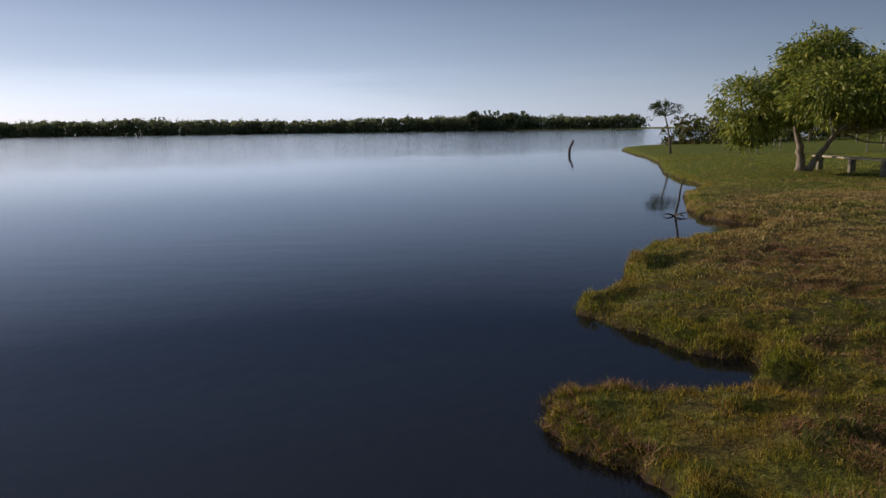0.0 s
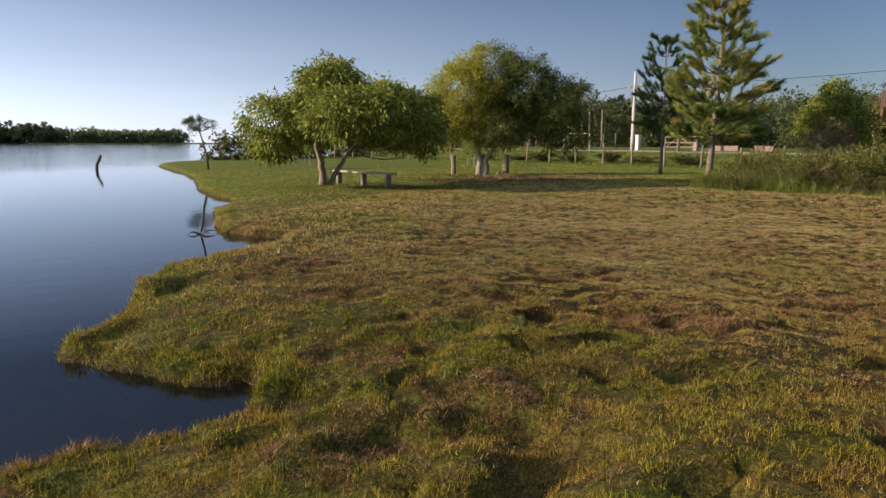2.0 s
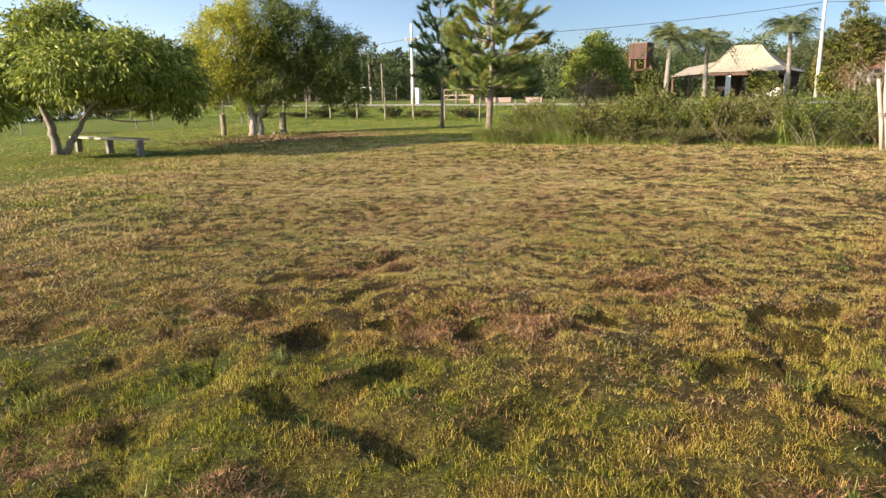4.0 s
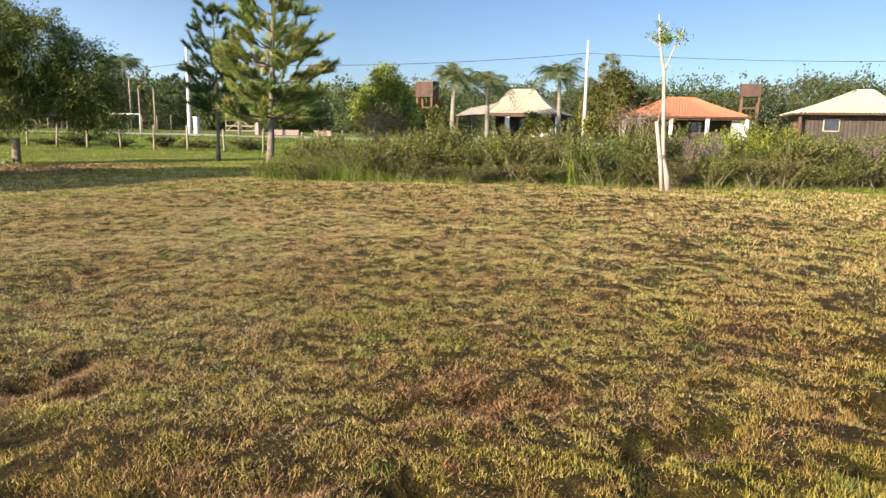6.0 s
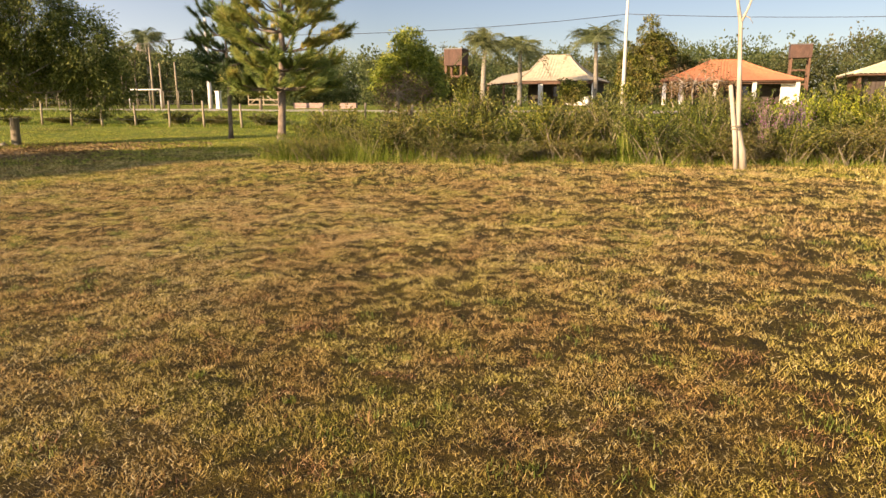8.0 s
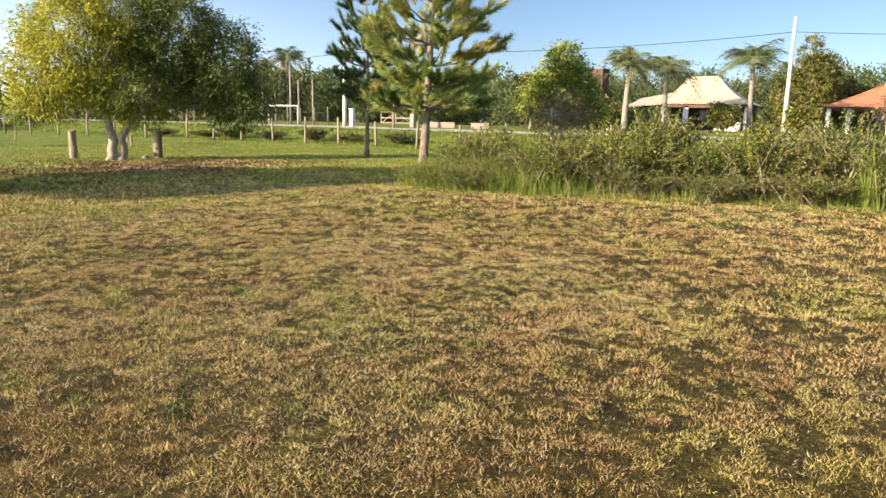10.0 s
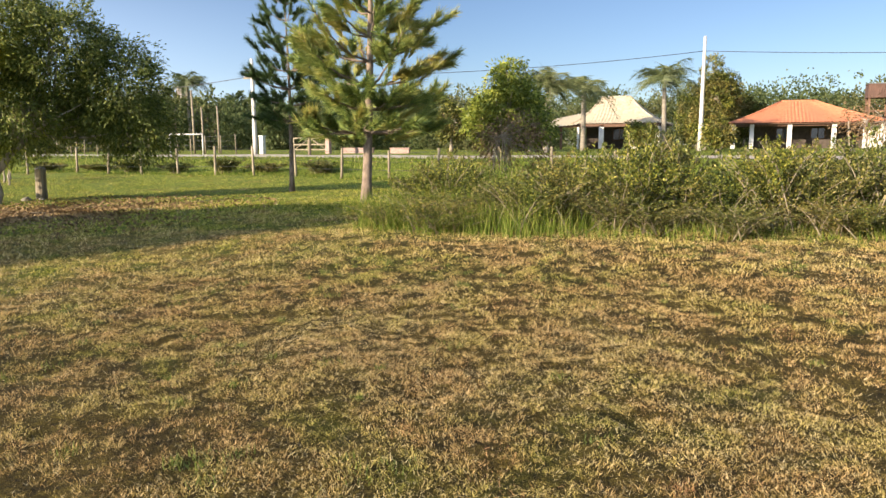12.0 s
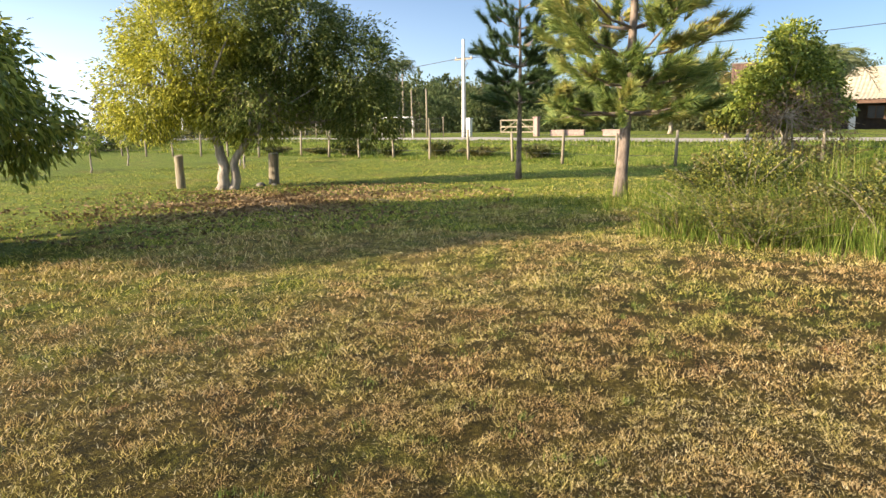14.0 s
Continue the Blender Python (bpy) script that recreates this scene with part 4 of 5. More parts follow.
def fence():
    rng = np.random.default_rng(3)
    t = thing("fence", (0, 0, 0), "wire fence with rough pale wooden posts along the field edge", "fence")
    ys = np.arange(11.0, 72.0, 2.36)
    tops = []
    for k, y in enumerate(ys):
        x = 35.2 + 0.004 * (y - 25) ** 2 * (y > 40) * -1 + rng.normal(0, 0.05)
        z = Z(x, y, 0.1)
        h = 1.42 + rng.normal(0, 0.06)
        lean = rng.normal(0, 0.03, 2)
        pts = [(x + lean[0] * s * h, y + lean[1] * s * h, z + s * h) for s in (0, 0.3, 0.6, 1)]
        part("post", tube(pts, (0.065, 0.06, 0.058, 0.052), 8, 0.15, rng), WOOD_GREY, t)
        tops.append((pts, h))
    for lev in (0.35, 0.62, 0.9):
        line = [np.array(p[0]) + (np.array(p[3]) - np.array(p[0])) * lev for p, h in tops]
        line = [q + (0.065, 0, 0) for q in line]
        part("wire", tube(line, [0.006] * len(line), 4), WIRE, t)


fence()


# ---- road, poles and cables ----
def road():
    ys = np.arange(-90, 190, 2.5)
    xs = np.array((41.8, 43.0, 44.5, 46.0, 47.4, 48.4))
    X, Y = np.meshgrid(xs, ys, indexing="ij")
    X = X + 0.35 * np.sin(Y * 0.23) + 0.002 * np.clip(Y - 40, 0, 200) ** 2 * -0.5
    H = land_z(X, Y) + np.array((0.0, 0.05, 0.06, 0.05, 0.06, 0.0))[:, None] + 0.02
    n, m = X.shape
    i, j = np.meshgrid(np.arange(n - 1), np.arange(m - 1), indexing="ij")
    a = i * m + j
    r = new("road", fast_mesh("road", np.stack((X, Y, H), -1).reshape(-1, 3), np.stack((a, a + m, a + m + 1, a + 1), -1).reshape(-1, 4), DIRT, True))
    tagged(r, "pale sandy dirt road on a low embankment", "road", kind="structure")


road()


def power_pole(x, y, h, arm, label):
    t = thing("utility_pole", (x, y, Z(x, y, 0.1)), label, "utility pole", "power line")
    part("pole", tube([(0, 0, s * h) for s in np.linspace(0, 1, 6)], np.linspace(0.17, 0.10, 6), 10), CONCRETE, t, smooth=True)
    if arm:
        part("crossarm", box(0, 0, h - 1.3, 0.1, 1.5, 0.1, 0.01), WOOD_GREY, t)
        for yy in (-0.65, 0.65):
            part("insulator", tube([(0, yy, h - 1.25), (0, yy, h - 1.12)], (0.04, 0.05), 8), WHITEWASH, t)
        part("transformer_bracket", tube([(0.0, -0.1, h - 1.9), (0.12, -0.25, h - 1.6), (0.0, -0.1, h - 1.3)], (0.03, 0.03, 0.03), 6), DARK_METAL, t)
    else:
        part("insulator_rack", box(0.12, 0, h - 1.05, 0.07, 0.06, 0.55, 0.01), DARK_METAL, t)
    return Vector((x, y, Z(x, y, 0.1) + h))


p0 = power_pole(48.9, 75.0, 6.9, True, "tall pale concrete utility pole with a crossarm")
p1 = power_pole(48.8, 38.3, 6.75, True, "tall pale concrete utility pole with a crossarm beside the road")
p2 = power_pole(62.7, 9.55, 8.1, False, "plain pale concrete utility pole among the houses")
p3 = power_pole(70.0, -30.0, 8.1, False, "plain pale concrete utility pole among the houses")


def cable(a, b, sag, label="thin overhead power cable"):
    pts = [a + (b - a) * s + Vector((0, 0, -4 * sag * s * (1 - s))) for s in np.linspace(0, 1, 24)]
    c = part("overhead_cable", tube([tuple(p) for p in pts], [0.022] * 24, 5), WIRE, None)
    tagged(c, label, "cable", "power line")


cable(p1 - Vector((0, 0, 1.2)), p2 - Vector((0, 0, 1.0)), 0.5)
cable(p2 - Vector((0, 0, 1.0)), p3 - Vector((0, 0, 1.0)), 0.6)
cable(p0 - Vector((0, 0, 1.2)), p1 - Vector((0, 0, 1.2)), 0.4)


def bare_pole(x, y, h, r):
    t = thing("timber_pole", (x, y, Z(x, y, 0.1)), "bare pale timber pole beyond the road", "pole", "timber poles")
    part("shaft", tube([(0, 0, 0), (0.03, 0.02, h * 0.5), (0, 0.04, h)], (r, r * 0.9, r * 0.7), 8), WOOD_GREY, t)


for x, y, h, r in ((55, 49.7, 5.4, 0.1), (55, 48.7, 4.0, 0.09), (56, 47.9, 4.1, 0.09), (48, 33.2, 3.2, 0.12)):
    bare_pole(x, y, h, r)


def goal_frame():
    t = thing("pipe_frame", (50, 45.8, Z(50, 45.8, 0.05)), "white pipe frame standing beside the road", "frame")
    for y in (-1.63, 1.63):
        part("upright", tube([(0, y, 0), (0, y, 1.65)], (0.05, 0.05), 8), WHITEWASH, t)
    part("crossbar", tube([(0, -1.68, 1.62), (0, 1.68, 1.62)], (0.05, 0.05), 8), WHITEWASH, t)


goal_frame()


def gate():
    t = thing("gate", (55, 37.95, Z(55, 37.95, 0.02)), "wooden farm gate with diagonal brace between pillars", "gate")
    for z in (0.35, 0.75, 1.25):
        part("rail", box(0, 0, z, 0.05, 3.1, 0.10, 0.006), WOOD_GREY, t)
    for y in (-1.5, 0, 1.5):
        part("stile", box(0, y, 0.78, 0.055, 0.09, 1.05, 0.006), WOOD_GREY, t)
    for y in (-1.45, 1.45):
        part("brace", tube([(0.05, y, 0.36), (0.05, 0.05 * y, 1.22)], (0.045, 0.045), 6), WOOD_GREY, t)
    for y, lab, m, h in ((-1.25, "pinkish brick gate pillar", PINK_BRICK, 1.35), (5.05, "white gate pillar", WHITEWASH, 1.4)):
        q = thing("gate_pillar", (55, 37.5 + y, Z(55, 37.5 + y, 0.02)), lab + " with a small cap", "pillar", "gate pillars")
        part("shaft", box(0, 0, h / 2, 0.36, 0.36, h, 0.02), m, q)
        part("cap", box(0, 0, h + 0.05, 0.46, 0.46, 0.1, 0.02), m, q)
    for k, (y, l) in enumerate(((34.2, 2.8), (30.5, 1.6))):
        w = thing("low_wall", (56, y, Z(56, y, 0.03)), "low pink brick wall", "wall", "low brick walls")
        part("masonry", box(0, 0, 0.2, 0.25, l, 0.44, 0.02), PINK_BRICK, w)
        part("coping", box(0, 0, 0.44, 0.32, l + 0.1, 0.06, 0.015), PINK_BRICK, w)


gate()


# ---- houses ----
def tiled_slope(corners, period=0.30, amp=0.08, flare=0.0):
    """A roof slope covered by ridged tile rows; corners: eave a, eave b, ridge b, ridge a."""
    a, b, c, d = [np.array(p, float) for p in corners]
    n = max(8, int(np.linalg.norm(b - a) / (period / 4)))
    m = 14
    u, v = np.meshgrid(np.linspace(0, 1, n + 1), np.linspace(0, 1, m + 1), indexing="ij")
    u, v = u[..., None], v[..., None]
    p = (a * (1 - u) + b * u) * (1 - v) + (d * (1 - u) + c * u) * v
    nrm = np.cross(b - a, d - a)
    nrm /= np.linalg.norm(nrm)
    along = np.linalg.norm((p - a) * ((b - a) / np.linalg.norm(b - a)), axis=-1, keepdims=True)
    run = ((p - a) @ ((b - a) / np.linalg.norm(b - a)))[..., None]
    p = p + nrm * (amp * np.abs(np.sin(np.pi * run / period)) + 0.02 * ((v * m) % 2))
    p = p - np.array((0, 0, 1.0)) * flare * 4 * v * (1 - v)
    i, j = np.meshgrid(np.arange(n), np.arange(m), indexing="ij")
    q = i * (m + 1) + j
    return p.reshape(-1, 3), np.stack((q, q + m + 1, q + m + 2, q + 1), -1).reshape(-1, 4)


def hip_roof(t, mat, x0, x1, y0, y1, eave, ridge, r0, r1, flare=0.0):
    """A hipped roof over a rectangle, its ridge along y between r0 and r1 at mid-depth, each slope and ridge cap a part."""
    xm = (x0 + x1) / 2
    A, B, C, D = (x0, y0, eave), (x0, y1, eave), (x1, y1, eave), (x1, y0, eave)
    E, F = (xm, r0, ridge), (xm, r1, ridge)
    roof = new("roof")
    roof.parent = t
    for c in ((B, A, E, F), (D, C, F, E), (A, D, E, E), (C, B, F, F)):
        part("slope", tiled_slope(c, flare=flare), mat, roof)
    for p, q in ((A, E), (D, E), (B, F), (C, F), (E, F)):
        pp, qq = np.array(p), np.array(q)
        dip = 0 if pp[2] == qq[2] else flare * 4
        part("ridge_cap", tube([pp + (qq - pp) * k + (0, 0, 0.05 - dip * k * (1 - k)) for k in np.linspace(0, 1, 7)], [0.10] * 7, 7), mat, roof)
    part("soffit", box(xm, (y0 + y1) / 2, eave - 0.06, x1 - x0 - 0.1, y1 - y0 - 0.1, 0.08), WOOD_BROWN, roof)
    return roof


def house_cream():
    bx, by = 76.0, 17.0
    z = Z(bx, by, 0.05)
    t = thing("house", (bx, by, z), "low house with cream tiled hip roof and white veranda pillars", "house")
    e, r = 3.4 - z, 5.95 - z
    hip_roof(t, TILE_CREAM, -3.6, 4.6, -3.9, 4.2, e, r, -0.35, 2.3, 0.38)
    part("wall", box(1.6, 0, e / 2, 5.0, 6.8, e, 0.02), SHADE_WALL, t)
    # lower veranda roof on the far side of the main roof
    part("veranda_roof", tiled_slope(((-4.0, 7.0, e - 0.35), (-4.0, 3.6, e - 0.1), (2.0, 3.6, e + 1.3), (2.0, 7.0, e + 0.7))), TILE_CREAM, t)
    for y, w in ((-3.5, 0.22), (-1.4, 0.75), (1.5, 0.45), (3.6, 0.2), (5.2, 0.2), (6.8, 0.2)):
        part("pillar", box(-3.5, y, e / 2 - 0.1, 0.24, w, e - 0.05, 0.02), WHITEWASH if abs(y) < 4 else WOOD_BROWN, t)
    part("railing_wall", box(-3.5, -2.4, 0.45, 0.15, 1.6, 0.9, 0.02), WHITEWASH, t)
    part("beam", box(-3.55, 1.5, e - 0.2, 0.14, 10.4, 0.18, 0.01), WOOD_BROWN, t)
    w = part("window", box(-0.93, 0.3, 1.45, 0.06, 1.3, 1.1, 0.01), WOOD_BROWN, t)
    for dy in (-0.3, 0.3):
        part("pane", box(-0.975, 0.3 + dy, 1.45, 0.03, 0.52, 0.95), GLASS_DARK, w)
    part("door", box(-0.93, -1.9, 1.05, 0.06, 0.9, 2.1, 0.01), WOOD_BROWN, t)


def house_orange():
    bx, by = 85.0, 1.4
    z = Z(bx, by, 0.05)
    t = thing("house", (bx, by, z), "low house with orange tiled hip roof and white veranda pillars", "house")
    e, r = 3.45 - z, 5.6 - z
    hip_roof(t, TILE_RED, -4.6, 5.0, -6.4, 6.6, e, r, -0.8, 2.1, 0.12)
    part("wall", box(1.8, -0.5, e / 2, 5.2, 10.4, e, 0.02), SHADE_WALL, t)
    for y in (6.2, 4.6, 1.4, -2.2, -6.0):
        part("pillar", box(-4.1, y, e / 2 - 0.05, 0.34, 0.38, e, 0.02), WHITEWASH, t)
    part("side_wall", box(-3.2, -5.3, e / 2, 0.2, 1.4, e - 0.1, 0.02), WHITEWASH, t)
    part("beam", box(-4.1, 0.1, e - 0.2, 0.16, 12.6, 0.18, 0.01), WOOD_BROWN, t)
    for y in (1.8, -1.2):
        w = part("window", box(-0.83, y, 1.45, 0.06, 1.3, 1.1, 0.01), WOOD_BROWN, t)
        for dy in (-0.3, 0.3):
            part("pane", box(-0.875, y + dy, 1.45, 0.03, 0.52, 0.95), GLASS_DARK, w)


def house_pale():
    bx, by = 69.5, -10.8
    z = Z(bx, by, 0.05)
    t = thing("house", (bx, by, z), "low timber-walled house with a pale yellow hip roof", "house")
    e, r = 3.45 - z, 5.4 - z
    hip_roof(t, TILE_PALE, -4.2, 4.2, -4.2, 4.1, e, r, -2.2, -0.9, 0.15)
    part("wall", box(0.3, 0, e / 2, 6.4, 6.6, e, 0.02), WOOD_BROWN, t)
    for k in range(22):
        part("board", box(-2.93, -3.15 + 0.3 * k, e / 2, 0.05, 0.27, e - 0.1, 0.006), SHADE_WALL, t)
    for y in (3.6, -3.6):
        part("pillar", box(-3.6, y, e / 2 - 0.05, 0.2, 0.2, e, 0.02), WOOD_BROWN, t)
    w = part("window", box(-2.98, 1.2, 1.5, 0.07, 1.2, 1.0, 0.01), WOOD_PALE, t)
    part("pane", box(-3.03, 1.2, 1.5, 0.03, 1.05, 0.86), GLASS_DARK, w)


house_cream()
house_orange()
house_pale()


def water_tower(x, y, top, w, label):
    z = Z(x, y, 0.05)
    t = thing("water_tower", (x, y, z), label, "water tower", "water towers")
    h = top - z
    for a in (-1, 1):
        for b in (-1, 1):
            part("leg", box(a * w * 0.42, b * w * 0.42, (h - 1.4) / 2, 0.2, 0.2, h - 1.4, 0.01), WOOD_BROWN, t)
    for zz in (0.45, 0.75):
        for a in (-1, 1):
            part("brace", box(a * w * 0.42, 0, (h - 1.4) * zz, 0.1, w * 0.85, 0.12), WOOD_BROWN, t)
    part("tank_casing", box(0, 0, h - 0.7, w, w, 1.35, 0.02), BRICK_DARK, t)
    for k in range(9):
        part("board", box(-w / 2 - 0.02, -w / 2 + w * (k + 0.5) / 9, h - 0.7, 0.04, w / 9.6, 1.33), BRICK_DARK, t)
    part("lid", box(0, 0, h + 0.03, w + 0.1, w + 0.1, 0.08, 0.01), DARK_METAL, t)


BRICK_DARK = surface("reddish_timber", (0.06, 0.032, 0.022), (0.14, 0.075, 0.052), 8, 0.85, 0.4, 0.01, (1, 1, 0.2))
water_tower(63.8, 24.0, 5.9, 1.65, "small reddish water tower among the trees")
water_tower(91.0, -5.5, 7.4, 2.1, "reddish boarded water tower behind the houses")
palm_tree("palm_tree", (58.7, 19.9, Z(58.7, 19.9)), 4.9, 2.3, "feather palm with a pale bole beside the house", 51, "palms")
palm_tree("palm_tree", (64.3, 18.4, Z(64.3, 18.4)), 5.1, 2.5, "feather palm with a pale bole beside the house", 52, "palms")
palm_tree("palm_tree", (69.6, 12.8, Z(69.6, 12.8)), 5.8, 3.0, "feather palm with a pale bole beside the house", 53, "palms")
palm_tree("palm_tree", (70.0, 64.3, Z(70, 64.3)), 7.5, 2.8, "tall feather palm beyond the road", 54, "palms")


# ---- shrubs of the hedge ----
def shrub(seed, h, leaf, name="shrub", label="overgrown green shrub in a wild hedge", mats=None, count=4300):
    """Many bowed shoots rising from one root, leaves along each of them."""
    rng = np.random.default_rng(seed)
    t = thing(name, (0, 0, 0), label, "shrub", "wild hedge")
    shoots = 60
    per = count // shoots
    stems, pos, dirs = [], [], []
    for k in range(shoots):
        az, out = rng.uniform(0, 2 * np.pi), 0.9 * rng.random() ** 0.6
        top = np.array((math.cos(az) * out, math.sin(az) * out, h * (1.05 - 0.28 * out) * rng.uniform(0.75, 1.1)))
        root = np.array((rng.normal(0, 0.16), rng.normal(0, 0.16), -0.05))
        s = np.linspace(0, 1, 6)[:, None]
        pts = root + (top - root) * s + np.array((0, 0, 1.0)) * 0.18 * np.sin(np.pi * s) + rng.normal(0, 0.02, (6, 3)) * s
        if k % 3 == 0:
            stems.append(tube(pts, 0.014 * (1 - 0.75 * s[:, 0]), 4))
        u = rng.uniform(0.12, 1.03, per) ** 0.8
        p = np.stack([np.interp(u, s[:, 0], pts[:, i]) for i in range(3)], 1) + rng.normal(0, 0.05, (per, 3)) * (1.3 - u)[:, None]
        d = rng.normal(0, 0.8, (per, 3)) + (top - root) / h * 0.7
        pos.append(p)
        dirs.append(d / np.linalg.norm(d, axis=1)[:, None])
    part("woody_base", joined(stems), WOOD_GREY, t)
    p = np.concatenate(pos)
    p[:, 2] = np.abs(p[:, 2]) + 0.02
    part("foliage", leaves(p, np.concatenate(dirs), leaf, leaf * 0.46, rng, -0.25), mats or LEAF_HEDGE, t)
    return t


HEDGE = [(18.9, 12.6), (18.75, 10.0), (19.05, 7.6), (19.75, 5.4), (20.4, 3.2), (21.2, 0.2), (22.6, -2.6), (24.3, -6.0), (26.5, -10.0)]


def hedge_front(y):
    a = np.array(HEDGE)[::-1]
    return float(np.interp(y, a[:, 1], a[:, 0]))


kinds = [shrub(100 + k, h, lf) for k, (h, lf) in enumerate(((1.25, 0.050), (1.35, 0.055), (1.45, 0.046), (1.28, 0.056), (1.4, 0.05)))]
_r = np.random.default_rng(77)
first = set()
for y in np.arange(-11, 12.5, 0.72):
    for row in range(4):
        yy = y + _r.uniform(-0.35, 0.35)
        x = hedge_front(yy) + 0.55 + row * 0.95 + _r.uniform(-0.3, 0.3)
        tall = (0.58 if row == 0 else 0.80 + 0.025 * row) * (1.0 + 0.014 * max(0, 7 - yy)) * _r.uniform(0.80, 1.22)
        if yy > 8.5:
            tall *= max(0.6, 1.06 - 0.075 * (yy - 8.5))
        k = int(_r.integers(0, 5))
        m = pose(x, yy, Z(x, yy, 0.03), 0, 0, _r.uniform(0, 360)) @ Matrix.Diagonal((1.0, 1.0, tall, 1))
        if k not in first:
            first.add(k)
            kinds[k].matrix_world = m
        else:
            copy_thing(kinds[k], m)
for k, (x, y) in enumerate(((21.9, 1.75), (22.2, 1.1), (23.6, -2.6))):
    s = shrub(140 + k, 1.35, 0.06, "flowering_shrub", "shrub with pinkish purple blossom in the hedge", LEAF_PURPLE, 420)
    s.matrix_world = pose(x, y, Z(x, y, 0.03) + 0.12, 0, 0, 60 * k) @ Matrix.Diagonal((0.5, 0.5, 0.85, 1))
# ---- distance ----
def far_wood(name, spots, label, mat, leaf, per, seed, kind="stuff"):
    """Many far crowns in one mesh: loose clumps of leaf faces on dark stems."""
    rng = np.random.default_rng(seed)
    vs, fs, n = [], [], 0
    for x, y, z, h, w in spots:
        lob = [(x, y, z + h * 0.5, w, w, h * 0.45), (x, y, z + h * 0.2, w, w, h * 0.2)]
        for _ in range(4):
            lob.append((x + rng.normal(0, w * 0.5), y + rng.normal(0, w * 0.5), z + h * rng.uniform(0.5, 0.85), w * 0.5, w * 0.5, h * 0.2))
        p, out, _ = clump_points(lob, per, rng, w * 0.3, 12, 0.45)
        v, f = leaves(p, out, leaf, leaf * 0.7, rng, 0.0)
        vs.append(v)
        fs.append(f + n)
        n += len(v)
    ob = new(name, fast_mesh(name, np.concatenate(vs), np.concatenate(fs), mat))
    tagged(ob, label, "trees", kind=kind)
    return ob


_r = np.random.default_rng(9)
spots = []
for k in range(640):
    s = k / 640
    x = -760 + 960 * s + _r.normal(0, 5)
    y = 735 - 40 * smooth01((x - 40) / 160) + _r.uniform(-6, 22)
    h = (9.5 + 6 * vnoise(x, 0, 60, 8) + 2 * _r.random()) * (1.0 + 0.2 * (x < -300))
    spots.append((x, y, -0.5, float(h), _r.uniform(7, 11)))
for k in range(26):
    x = 25 + 68 * _r.random()
    spots.append((x, 730, 2, _r.uniform(15, 20), 3.2))
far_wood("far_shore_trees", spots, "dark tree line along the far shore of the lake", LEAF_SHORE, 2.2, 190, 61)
spots = []
for k in range(70):
    s = k / 70
    x, y = 215 + 55 * math.sin(s * 3.0) + _r.normal(0, 5), 150 + 520 * s
    spots.append((x, y, -0.3, _r.uniform(8, 13), _r.uniform(4, 6)))
for k in range(60):
    x = 60 + 160 * k / 60
    spots.append((x, 85 + 0.42 * (x - 60) + _r.uniform(4, 16), 0, _r.uniform(3, 5.5), _r.uniform(2, 3)))
scrub = []
for k in range(46):
    s = k / 46
    x = 19.5 + 46 * s
    scrub.append((x, 58.5 + 13 * s ** 0.7 + _r.uniform(-2.5, 1.0), -0.1, _r.uniform(1.3, 3.0), _r.uniform(0.9, 1.6)))
far_wood("shore_scrub", scrub, "low green scrub at the end of the lawn by the lake", LEAF_HEDGE, 0.26, 330, 65)
far_wood("lakeside_wood", spots, "low woods along the far end of the lake", LEAF_FAR, 1.6, 220, 62)

spots = []
for k in range(215):
    y = -60 + 205 * k / 215
    x = 112 + 8 * math.sin(y * 0.05) + _r.uniform(-6, 16)
    h = 7.2 + 3.2 * float(vnoise(y, 0, 9, 9)) + _r.uniform(-0.6, 0.8)
    spots.append((x, y, 0.9, h, _r.uniform(3.0, 4.6)))
far_wood("background_wood", spots, "belt of green trees behind the houses", LEAF_FAR, 0.37, 1150, 63)
spots = []
for k in range(60):
    y = 26 + 60 * k / 60
    x = 72 + _r.uniform(-5, 14)
    spots.append((x, y, 0.9, _r.uniform(4.2, 6.6), _r.uniform(1.5, 2.4)))
for k in range(22):
    spots.append((_r.uniform(95, 106), _r.uniform(-24, 24), 0.9, _r.uniform(4.5, 6.5), _r.uniform(1.6, 2.6)))
far_wood("roadside_wood", spots, "mixed trees and scrub beyond the dirt road", LEAF_FAR, 0.30, 1300, 64)
for x, y, h, w, sd in ((88.0, 9.4, 10.0, 2.3, 71), (95.5, 6.6, 6.4, 2.6, 72), (66.0, 25.0, 4.6, 1.5, 73), (60.0, 28.0, 4.4, 1.6, 74), (68, 9.5, 3.6, 1.2, 75), (47.0, 20.0, 2.4, 1.0, 76), (60.5, 24.4, 3.2, 1.3, 77), (61.5, 22.0, 2.5, 1.2, 78), (66.0, 14.2, 2.3, 1.1, 79), (72.0, 10.3, 3.0, 1.4, 80), (61.0, 8.3, 2.0, 1.0, 81), (88.0, 11.5, 7.0, 2.2, 82)):
    z = Z(x, y)
    broad_tree("tree", (x, y, z), [([(0, 0, 0), (0.1, 0, h * 0.3), (0, 0.1, h * 0.55)], 0.16)],
               [(0, 0, h * 0.5, w * 0.9, w * 0.9, h * 0.3), (0.3 * w, -0.4 * w, h * 0.6, w * 0.6, w * 0.6, h * 0.2), (-0.2 * w, 0.3 * w, h * 0.78, w * 0.55, w * 0.55, h * 0.2)],
               18000 if h > 6 else 7000, (0.20, 0.10), (BARK_PALE, LEAF_HEDGE), "leafy green tree near the houses", "tree", sd)


